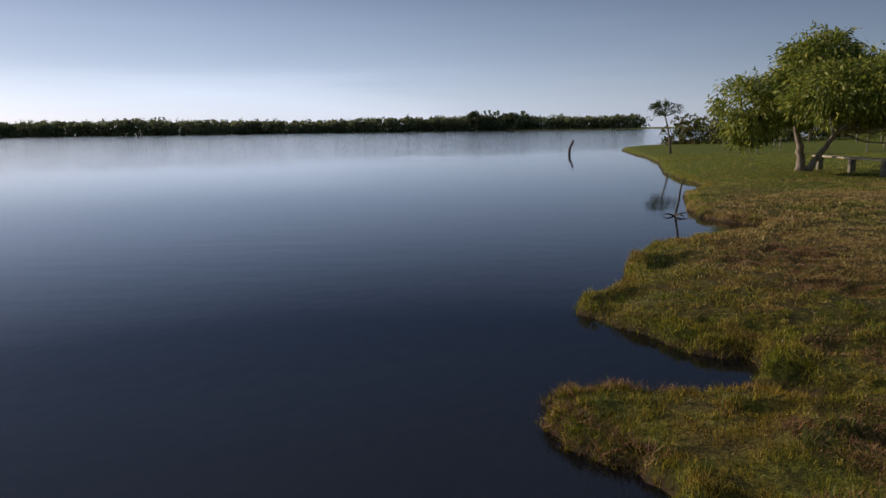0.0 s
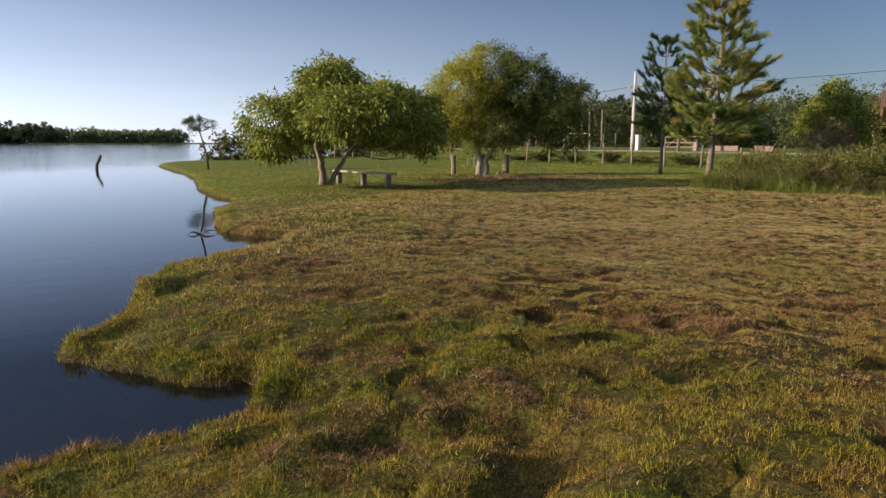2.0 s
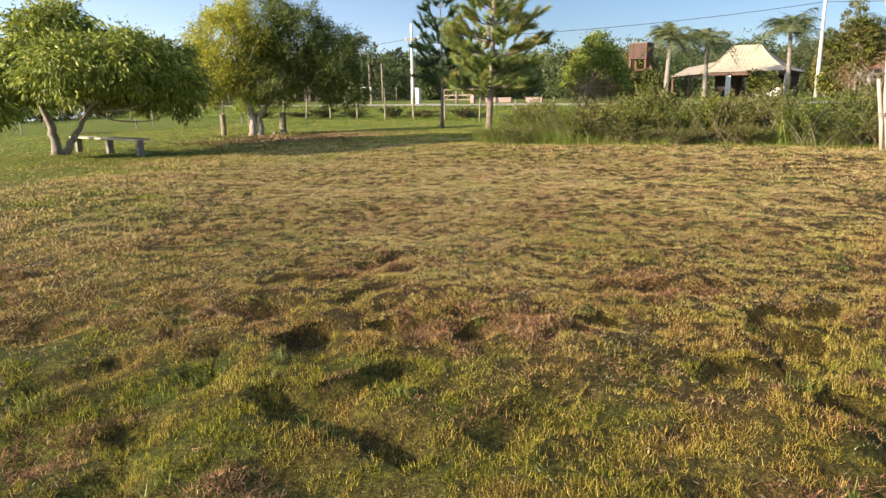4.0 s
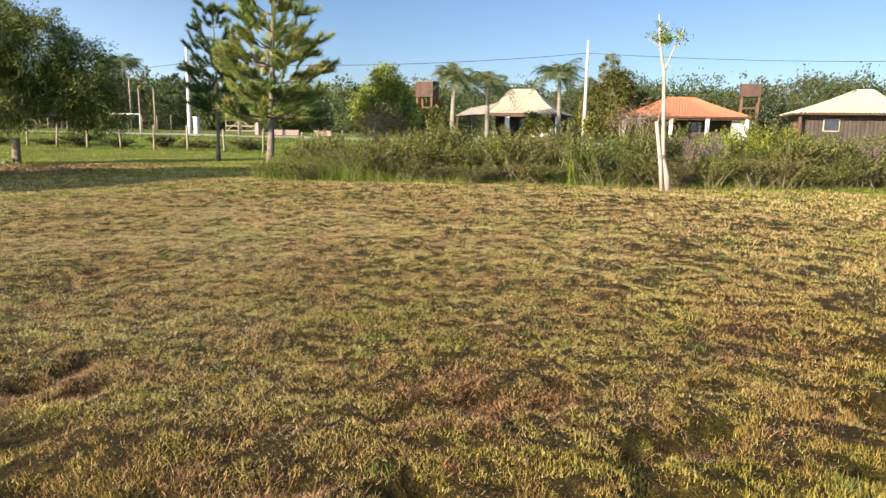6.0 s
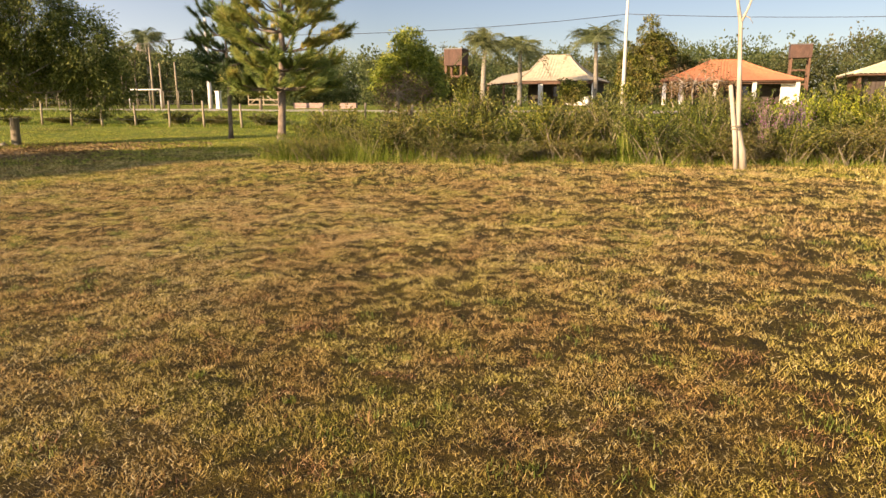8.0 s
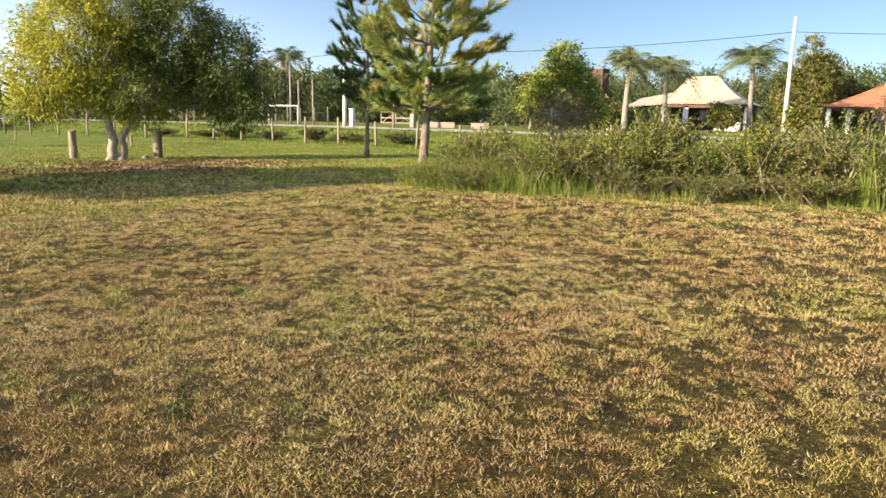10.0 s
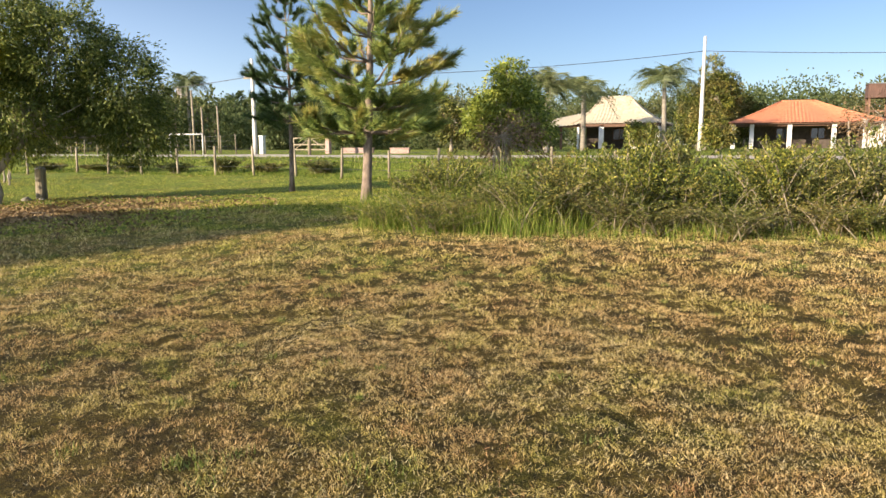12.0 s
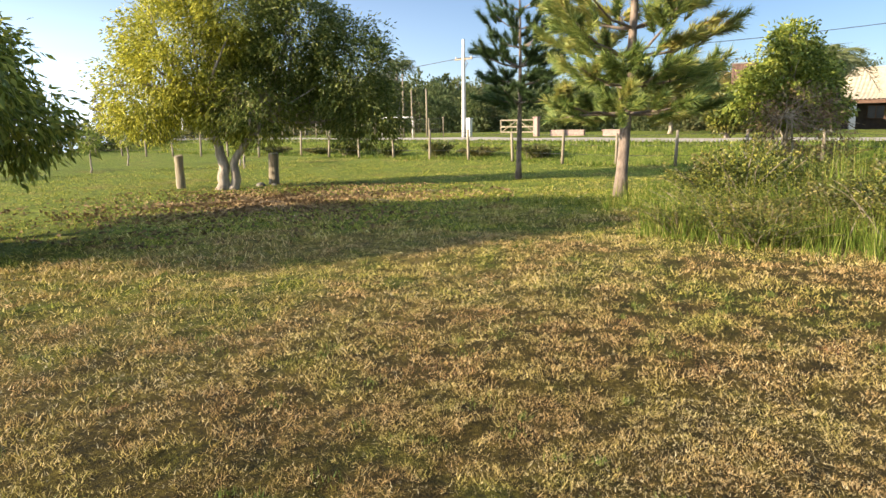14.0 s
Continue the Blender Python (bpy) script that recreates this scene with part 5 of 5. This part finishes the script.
# ---- field-edge saplings and scrub ----
def sapling(x, y, h, sd):
    broad_tree("sapling", (x, y, Z(x, y)), [([(0, 0, 0), (0.02, 0, h * 0.4), (0, 0.03, h * 0.7)], 0.04)], [(0, 0, h * 0.72, h * 0.24, h * 0.24, h * 0.26)],
               900, (0.13, 0.045), (BARK_PALE, LEAF_GREEN), "young sapling on a thin stem near the field edge", "sapling", sd, 0.2, 0.5, "saplings")


for k, (x, y, h) in enumerate(((17.5, 38.5, 1.6), (20.0, 41.0, 1.9), (23.0, 37.5, 1.8), (26.5, 41.5, 2.1), (29.0, 36.0, 1.7), (31.0, 38.5, 1.9), (22.0, 46.0, 2.0), (27.5, 33.5, 1.5))):
    sapling(x, y, h, 200 + k)
low = [shrub(160 + k, h, 0.09, "field_bush", "low green bush in the rough grass by the fence", LEAF_HEDGE) for k, h in enumerate((0.8, 0.95))]
for k, (x, y) in enumerate(((36.6, 33.8), (36.8, 30.6), (37.0, 28.2), (36.5, 36.8), (36.9, 39.5), (37.2, 25.2), (36.2, 43.0), (35.8, 13.4), (34.0, 12.2))):
    m = pose(x, y, Z(x, y, 0.03), 0, 0, 50 * k) @ Matrix.Diagonal((1.2, 1.2, 0.7 + 0.1 * (k % 4), 1))
    if k < 2:
        low[k].matrix_world = m
    else:
        copy_thing(low[k % 2], m)


# ---- dry and bright shrubs in the hedge ----
broad_tree("dry_shrub", (29.5, 3.45, Z(29.5, 3.45)), [([(0.25 * i - 0.5, 0.22 * i - 0.4, 0), (0.3 * i - 0.6, 0.3 * i - 0.6, 1.1), (0.35 * i - 0.7, 0.36 * i - 0.75, 2.0)], 0.035) for i in range(5)],
           [(0, 0, 1.95, 0.9, 1.1, 0.5)], 1500, (0.09, 0.03), (BARK_PALE, LEAF_DRY), "tall leggy shrub with bare brown twigs behind the hedge", "shrub", 34)
for k, (x, y) in enumerate(((23.4, 0.9), (23.7, 0.0), (24.0, -0.8))):
    q = shrub(170 + k, 1.5, 0.075, "golden_shrub", "yellow-green shrub standing above the hedge", LEAF_GOLD, 2600)
    q.matrix_world = pose(x, y, Z(x, y, 0.03), 0, 0, 70 * k) @ Matrix.Diagonal((0.7, 0.7, 0.93, 1))


def straw_clump(x, y, h, n, seed, mat):
    rng = np.random.default_rng(seed)
    v = blades(rng.normal(x, 0.13, n), rng.normal(y, 0.13, n), h, 0.014, rng, 0.2)
    ob = new("reed_clump", fast_mesh("reed_clump", v, np.arange(len(v)).reshape(-1, 3), mat))
    tagged(ob, "clump of tall yellow-green reeds in the hedge", "reeds", "reeds in the hedge")


# ---- beyond the road: a second fence and a grove of thin trunks ----
def far_fence():
    rng = np.random.default_rng(91)
    t = thing("far_fence", (0, 0, 0), "thin grey post fence with wires beyond the dirt road", "fence")
    tops = []
    for y in np.arange(44.0, 96.0, 1.55):
        x = 53.5 - 0.0014 * max(0, y - 50) ** 2 + rng.normal(0, 0.06)
        z, h = Z(x, y, 0.1), 1.65 + rng.normal(0, 0.1)
        part("post", tube([(x, y, z), (x + rng.normal(0, 0.04), y + rng.normal(0, 0.04), z + h)], (0.055, 0.045), 6), WOOD_GREY, t)
        tops.append((x, y, z, h))
    for lev in (0.45, 0.72, 0.95):
        part("wire", tube([(x, y, z + h * lev) for x, y, z, h in tops], [0.012] * len(tops), 4), WIRE, t)


far_fence()


def grove():
    rng = np.random.default_rng(92)
    trunks, spots = [], []
    for k in range(150):
        x, y = rng.uniform(60, 92), rng.uniform(62, 125)
        z, h = 0.95, rng.uniform(5.0, 7.5)
        trunks.append(tube([(x, y, z - 0.2), (x + rng.normal(0, 0.15), y + rng.normal(0, 0.15), z + h * 0.5), (x + rng.normal(0, 0.3), y, z + h * 0.9)], (0.10, 0.08, 0.04), 5))
        spots.append((x, y, z + h * 0.45, h * 0.6, 1.1))
    tr = new("grove_trunks", fast_mesh("grove_trunks", *joined(trunks), BARK_PINE))
    tagged(tr, "thin bare trunks of a planted grove beyond the road", "trees", kind="stuff")
    far_wood("grove_crowns", spots, "light green crowns of the planted grove", LEAF_FAR, 0.34, 420, 93)


grove()


def rock_dome():
    bm = bmesh.new()
    bmesh.ops.create_icosphere(bm, subdivisions=4, radius=1.0)
    for v in bm.verts:
        k = 1 + 0.22 * noise.noise(v.co * 1.7) + 0.08 * noise.noise(v.co * 5)
        v.co = Vector((v.co.x * 10 * k, v.co.y * 9 * k, v.co.z * 33 * k if v.co.z > 0 else v.co.z * 2))
    h = part("rock_hill", bm, ROCK, None)
    h.matrix_world = pose(300, 288, 0.5)
    tagged(h, "steep grey-brown rock hill far behind the trees", "hill", kind="structure")


ROCK = surface("bare_rock", (0.16, 0.13, 0.11), (0.34, 0.29, 0.25), 0.35, 0.9, 0.6, 0.4)
rock_dome()


# ---- lake: stakes and log ----
def lake_stick(x, y, pts, r, label, twigs=()):
    rng = np.random.default_rng(int(x * 10))
    t = thing("branch_in_lake", (x, y, WATER_Z), label, "branch", "branches in the lake")
    part("stem", tube(pts, r, 7, 0.2, rng), WOOD_GREY_DARK, t, smooth=True)
    for q in twigs:
        part("twig", tube(q, (0.02, 0.014, 0.006), 5), WOOD_GREY_DARK, t)


WOOD_GREY_DARK = surface("wet_dark_wood", (0.03, 0.024, 0.018), (0.09, 0.07, 0.05), 10, 0.7, 0.4, 0.01)
lake_stick(8.27, 45.1, ((0.1, 0, -0.4), (-0.03, 0, 0.0), (-0.02, 0, 0.35), (0.18, 0, 0.75), (0.24, 0, 0.92)), (0.09, 0.09, 0.085, 0.08, 0.06), "crooked dead trunk standing in the lake")
lake_stick(4.42, 13.0, ((-0.05, 0, -0.3), (0, 0, 0), (0.06, 0, 0.3), (0.08, 0, 0.5), (0.14, 0, 0.72)), (0.025, 0.022, 0.02, 0.018, 0.01), "thin branch sticking out of the lake near the bank",
           (((0.0, 0, 0.02), (0.15, 0.02, 0.06), (0.28, 0.04, 0.05)), ((0, 0, 0.0), (-0.12, 0.05, 0.05), (-0.22, 0.05, 0.02)), ((0, 0, 0.02), (0.05, -0.12, 0.05), (0.1, -0.2, 0.02))))
_t = thing("log", (21.8, 61.5, on_ground(21.8, 61.5) + 0.02, 0, 0, 8), "dark weathered log lying on the grass near the lake", "log")
part("stem", tube(((-1.6, 0, 0.05), (-0.5, 0.05, 0.12), (0.6, 0, 0.12), (1.6, -0.05, 0.1)), (0.14, 0.16, 0.15, 0.12), 9, 0.15, np.random.default_rng(5)), WOOD_GREY_DARK, _t, smooth=True)


# ---- grass ----
def blades(x, y, h, w, rng, lean=0.6, zoff=0.0, z=None, lie=0.0):
    """Three-cornered grass blades on the ground at x, y."""
    n = len(x)
    z = (land_z(x, y, lawn_edge(x, y)) if z is None else z) - 0.006 + zoff
    az = rng.uniform(0, 2 * np.pi, n)
    ln = np.abs(rng.normal(0, 1, n)) * lean + lie
    la = rng.uniform(0, 2 * np.pi, n)
    hh = h * rng.uniform(0.55, 1.35, n)
    ww = w * rng.uniform(0.6, 1.3, n)
    base = np.stack((x, y, z), -1)
    side = np.stack((np.cos(az), np.sin(az), 0 * az), -1) * ww[:, None] * 0.5
    tip = base + np.stack((np.cos(la) * ln, np.sin(la) * ln, np.ones(n)), -1) * (hh / np.sqrt(1 + ln * ln))[:, None]
    return np.stack((base - side, base + side, tip), 1).reshape(-1, 3)


for _k, (_x, _y, _h) in enumerate(((20.5, 4.3, 0.95), (20.6, 4.45, 1.05), (20.4, 9.9, 0.95), (20.8, 10.5, 1.05), (20.6, 10.2, 1.0), (20.9, 9.5, 0.95), (21.2, 10.9, 0.9))):
    straw_clump(_x, _y, _h, 60 if _k < 2 else 130, 300 + _k, TALL_BLADES)


def scatter(x0, x1, y0, y1, density, rng):
    n = int((x1 - x0) * (y1 - y0) * density)
    return rng.uniform(x0, x1, n), rng.uniform(y0, y1, n)


def path_distance(x, y):
    """How near one comes to a spot of lawn while walking from (0.3, 0.4) to (11, 9.2), looking ahead and to the right."""
    dx, dy = 10.7, 8.8
    n = math.hypot(dx, dy)
    u = ((x - 0.3) * dx + (y - 0.4) * dy) / n
    left = (dx * (y - 0.4) - dy * (x - 0.3)) / n
    e = np.where(left > 0, 2.2 * left, -0.8 * left)
    e = np.maximum(np.hypot(e, np.maximum(u - n, 0)), 2.4)
    e = np.where(u < 2.2, 99.0, e)
    start = np.hypot(x - 0.4, y - 0.2) + np.where(y < 0.1 * x - 0.4, 99.0, 0.0)
    return np.minimum(e, start)


def keep_lawn(x, y, rng, d0, d1):
    d = path_distance(x, y)
    k = (d > d0) & (d <= d1)
    k[k] = lawn_edge(x[k], y[k]) > 0.03
    return k


def lawn():
    rng = np.random.default_rng(12)
    out = []
    for dens, d0, d1, h, w, lim in ((11500, 0, 3.4, 0.0205, 0.0036, (-1, 16, -3, 14)), (5600, 3.4, 5.5, 0.024, 0.0056, (-2, 18, -5, 17)),
                                    (2300, 5.5, 9, 0.032, 0.0090, (-3, 22, -8, 20)), (900, 9, 15, 0.042, 0.017, (-3, 30, -10, 26)), (240, 15, 40, 0.036, 0.018, (2, 35, -9, 48))):
        x, y = scatter(lim[0], lim[1], lim[2], lim[3], dens, rng)
        k = keep_lawn(x, y, rng, d0, d1)
        x, y = x[k], y[k]
        # clumps, with worn and thin places between
        lake_grade = lakeside(x, y)
        s = 1.0 + d0 / 14.0
        c = 0.5 * vnoise(x, y, 0.13 * s, 11) + 0.5 * vnoise(x, y, 0.055 * s, 21) + 0.10 * (vnoise(x, y, 0.8, 12) - 0.5)
        c = smooth01((c - 0.34 - 0.06 * lake_grade) / 0.2)
        k = rng.random(len(x)) < (0.06 + 0.94 * c) * (1 - 0.93 * torn(x, y))
        x, y, lake_grade, c = x[k], y[k], lake_grade[k], c[k]
        tall = (0.5 + 0.9 * c) * (1.25 + 0.2 * lake_grade)
        out.append(blades(x, y, h * tall, w, rng, 1.0 - 0.2 * lake_grade, lie=0.5 * (1 - lake_grade)))
    # the bank's own fringe, hanging over the water's edge
    x, y = scatter(-0.5, 9, 2, 24, 3000, rng)
    d = lawn_edge(x, y)
    k = (d > -0.05) & (d < 0.30)
    out.append(blades(x[k], y[k], 0.046, 0.007, rng, 1.1))
    k = (d > -0.04) & (d < 0.10)
    out.append(blades(x[k], y[k], 0.075, 0.007, rng, 1.7))
    v = np.concatenate(out)
    ob = new("lawn_grass", fast_mesh("lawn_grass", v, np.arange(len(v)).reshape(-1, 3), BLADES))
    tagged(ob, "short mown lawn grass, green with dry straw patches", "grass", kind="stuff")
    return len(v) // 3


lawn()


def clippings():
    """Dry mown stalks lying on the lawn."""
    rng = np.random.default_rng(13)
    out = []
    for dens, d0, d1, h, w, lim in ((2600, 0, 3.6, 0.026, 0.0030, (-1, 16, -3, 14)), (800, 3.6, 9, 0.034, 0.0052, (-2, 22, -6, 19)), (160, 9, 16, 0.045, 0.010, (-2, 27, -8, 24))):
        x, y = scatter(lim[0], lim[1], lim[2], lim[3], dens, rng)
        k = keep_lawn(x, y, rng, d0, d1) & (rng.random(len(x)) < (1.5 * vnoise(x, y, 1.1, 16) ** 2 + 0.15) * (1 - 0.85 * lakeside(x, y)))
        out.append(blades(x[k], y[k], h, w, rng, 1.6, 0.012, lie=0.9))
    v = np.concatenate(out)
    ob = new("dry_clippings", fast_mesh("dry_clippings", v, np.arange(len(v)).reshape(-1, 3), STRAW))
    tagged(ob, "loose dry straw clippings lying on the mown lawn", "grass", kind="stuff")


clippings()


def tufts():
    """Darker clumps of coarser grass, and mats of dead brown thatch, scattered over the mown lawn."""
    rng = np.random.default_rng(17)
    x, y = scatter(-0.5, 20, -4, 20, 5.0, rng)
    k = keep_lawn(x, y, rng, 0, 11) & (rng.random(len(x)) < 1.6 * vnoise(x, y, 1.7, 18) ** 2)
    x, y = x[k], y[k]
    n = len(x)
    m = 42
    r = rng.uniform(0.02, 0.075, n)
    px = np.repeat(x, m) + rng.normal(0, 1, n * m) * np.repeat(r, m)
    py = np.repeat(y, m) + rng.normal(0, 1, n * m) * np.repeat(r, m)
    v = blades(px, py, 0.045 + 0.03 * lakeside(px, py), 0.0075, rng, 0.7)
    ob = new("grass_tufts", fast_mesh("grass_tufts", v, np.arange(len(v)).reshape(-1, 3), TUFTS))
    tagged(ob, "coarse darker green tufts standing in the lawn", "grass", kind="stuff")
    x, y = scatter(0, 17, -2, 14, 3.2, rng)
    k = keep_lawn(x, y, rng, 0, 9) & (rng.random(len(x)) < 2.2 * vnoise(x, y, 1.3, 19) ** 3)
    x, y = x[k], y[k]
    n = len(x)
    m = 110
    r = rng.uniform(0.05, 0.17, n)
    px = np.repeat(x, m) + rng.normal(0, 1, n * m) * np.repeat(r, m)
    py = np.repeat(y, m) + rng.normal(0, 0.6, n * m) * np.repeat(r, m)
    v = blades(px, py, 0.036, 0.0042, rng, 2.2, 0.004)
    x, y = scatter(1.4, 10.2, 0.5, 9, 11000, rng)
    k = rng.random(len(x)) < torn(x, y)
    x, y = x[k], y[k]
    k = lawn_edge(x, y) > 0.05
    v2 = blades(x[k], y[k], 0.042, 0.0042, rng, 1.4, 0.004, lie=0.5)
    # dead grass hanging over the tip of the bank
    x, y = scatter(0.3, 1.5, 3.1, 4.3, 4500, rng)
    d = lawn_edge(x, y)
    k = (d > -0.06) & (d < 0.22)
    v3 = blades(x[k], y[k], 0.07, 0.006, rng, 1.6, 0.012, lie=0.4)
    v = np.concatenate((v, v2, v3))
    ob = new("dead_thatch", fast_mesh("dead_thatch", v, np.arange(len(v)).reshape(-1, 3), THATCH))
    tagged(ob, "mats of dead brown thatch torn up in the lawn", "grass", kind="stuff")


tufts()


def fringe():
    """Longer grass along the bank, at the hedge's foot, round the pine and beyond the fence."""
    rng = np.random.default_rng(14)
    out = []
    x, y = scatter(17.5, 30, -12, 16, 260, rng)
    a = np.array(HEDGE)[::-1]
    f = np.interp(y, a[:, 1], a[:, 0])
    k = (x > f - 0.35 + 0.3 * vnoise(x, y, 0.8, 3)) & (x < f + 1.3) & (y < 12.5)
    out.append(blades(x[k], y[k], (0.10 + 0.24 * vnoise(x[k], y[k], 1.2, 6)) * (0.75 + 0.5 * smooth01((y[k] - 3) / 6)), 0.010, rng, 0.5))
    x, y = scatter(18, 25, 7.5, 14, 900, rng)
    f = np.interp(y, a[:, 1], a[:, 0])
    k = (x > f - 0.2 + 0.5 * vnoise(x, y, 0.8, 3)) & (x < f + 2.6) & (y < 12.2 + 0.5 * vnoise(x, y, 0.5, 4)) & (rng.random(len(x)) < smooth01((y - 7.5) / 3) * (0.35 + vnoise(x, y, 0.5, 34)))
    out.append(blades(x[k], y[k], 0.28 + 0.42 * vnoise(x[k], y[k], 0.9, 35), 0.010, rng, 0.5))
    x, y = scatter(19.5, 29, 11.0, 16.0, 300, rng)
    k = np.hypot((x - 23.9) / 3.6, (y - 12.9) / 1.6) < 0.7 + 0.4 * vnoise(x, y, 1.0, 7)
    out.append(blades(x[k], y[k], 0.40, 0.010, rng, 0.45))
    x, y = scatter(29, 42, 8, 62, 75, rng)
    k = x > 34.0 + 1.2 * vnoise(x, y, 2.5, 8)
    out.append(blades(x[k], y[k], 0.08 + 0.14 * vnoise(x[k], y[k], 2, 9), 0.035, rng, 0.5))
    x, y = rng.normal(22.0, 0.8, 420), rng.normal(10.5, 0.9, 420)
    out.append(blades(x, y, 0.75, 0.012, rng, 0.3))
    v = np.concatenate(out)
    ob = new("long_grass", fast_mesh("long_grass", v, np.arange(len(v)).reshape(-1, 3), TALL_BLADES))
    tagged(ob, "longer uncut grass along the bank, hedge foot and fence", "grass", kind="stuff")


fringe()


def leaf_litter():
    rng = np.random.default_rng(15)
    n = 17000
    a, r = rng.uniform(0, 2 * np.pi, n), np.clip(np.abs(rng.normal(0, 0.75, n)), 0, 1.6)
    x, y = 19.6 + 3.1 * r * np.cos(a) + 1.4 * r * np.sin(a), 21.0 - 1.2 * r * np.cos(a) + 3.0 * r * np.sin(a)
    k = rng.random(n) < 0.2 + vnoise(x, y, 0.9, 13)
    x, y = x[k], y[k]
    c = np.stack((x, y, land_z(x, y) + 0.03), -1)
    dirs = np.stack((np.cos(a[k] * 3), np.sin(a[k] * 3), 0 * x), -1)
    v, f = leaves(c, dirs, 0.085, 0.04, rng, 0.0)
    ob = new("fallen_leaves", fast_mesh("fallen_leaves", v, f, LITTER))
    tagged(ob, "brown fallen leaves scattered under the tree", "leaves", kind="stuff")


leaf_litter()
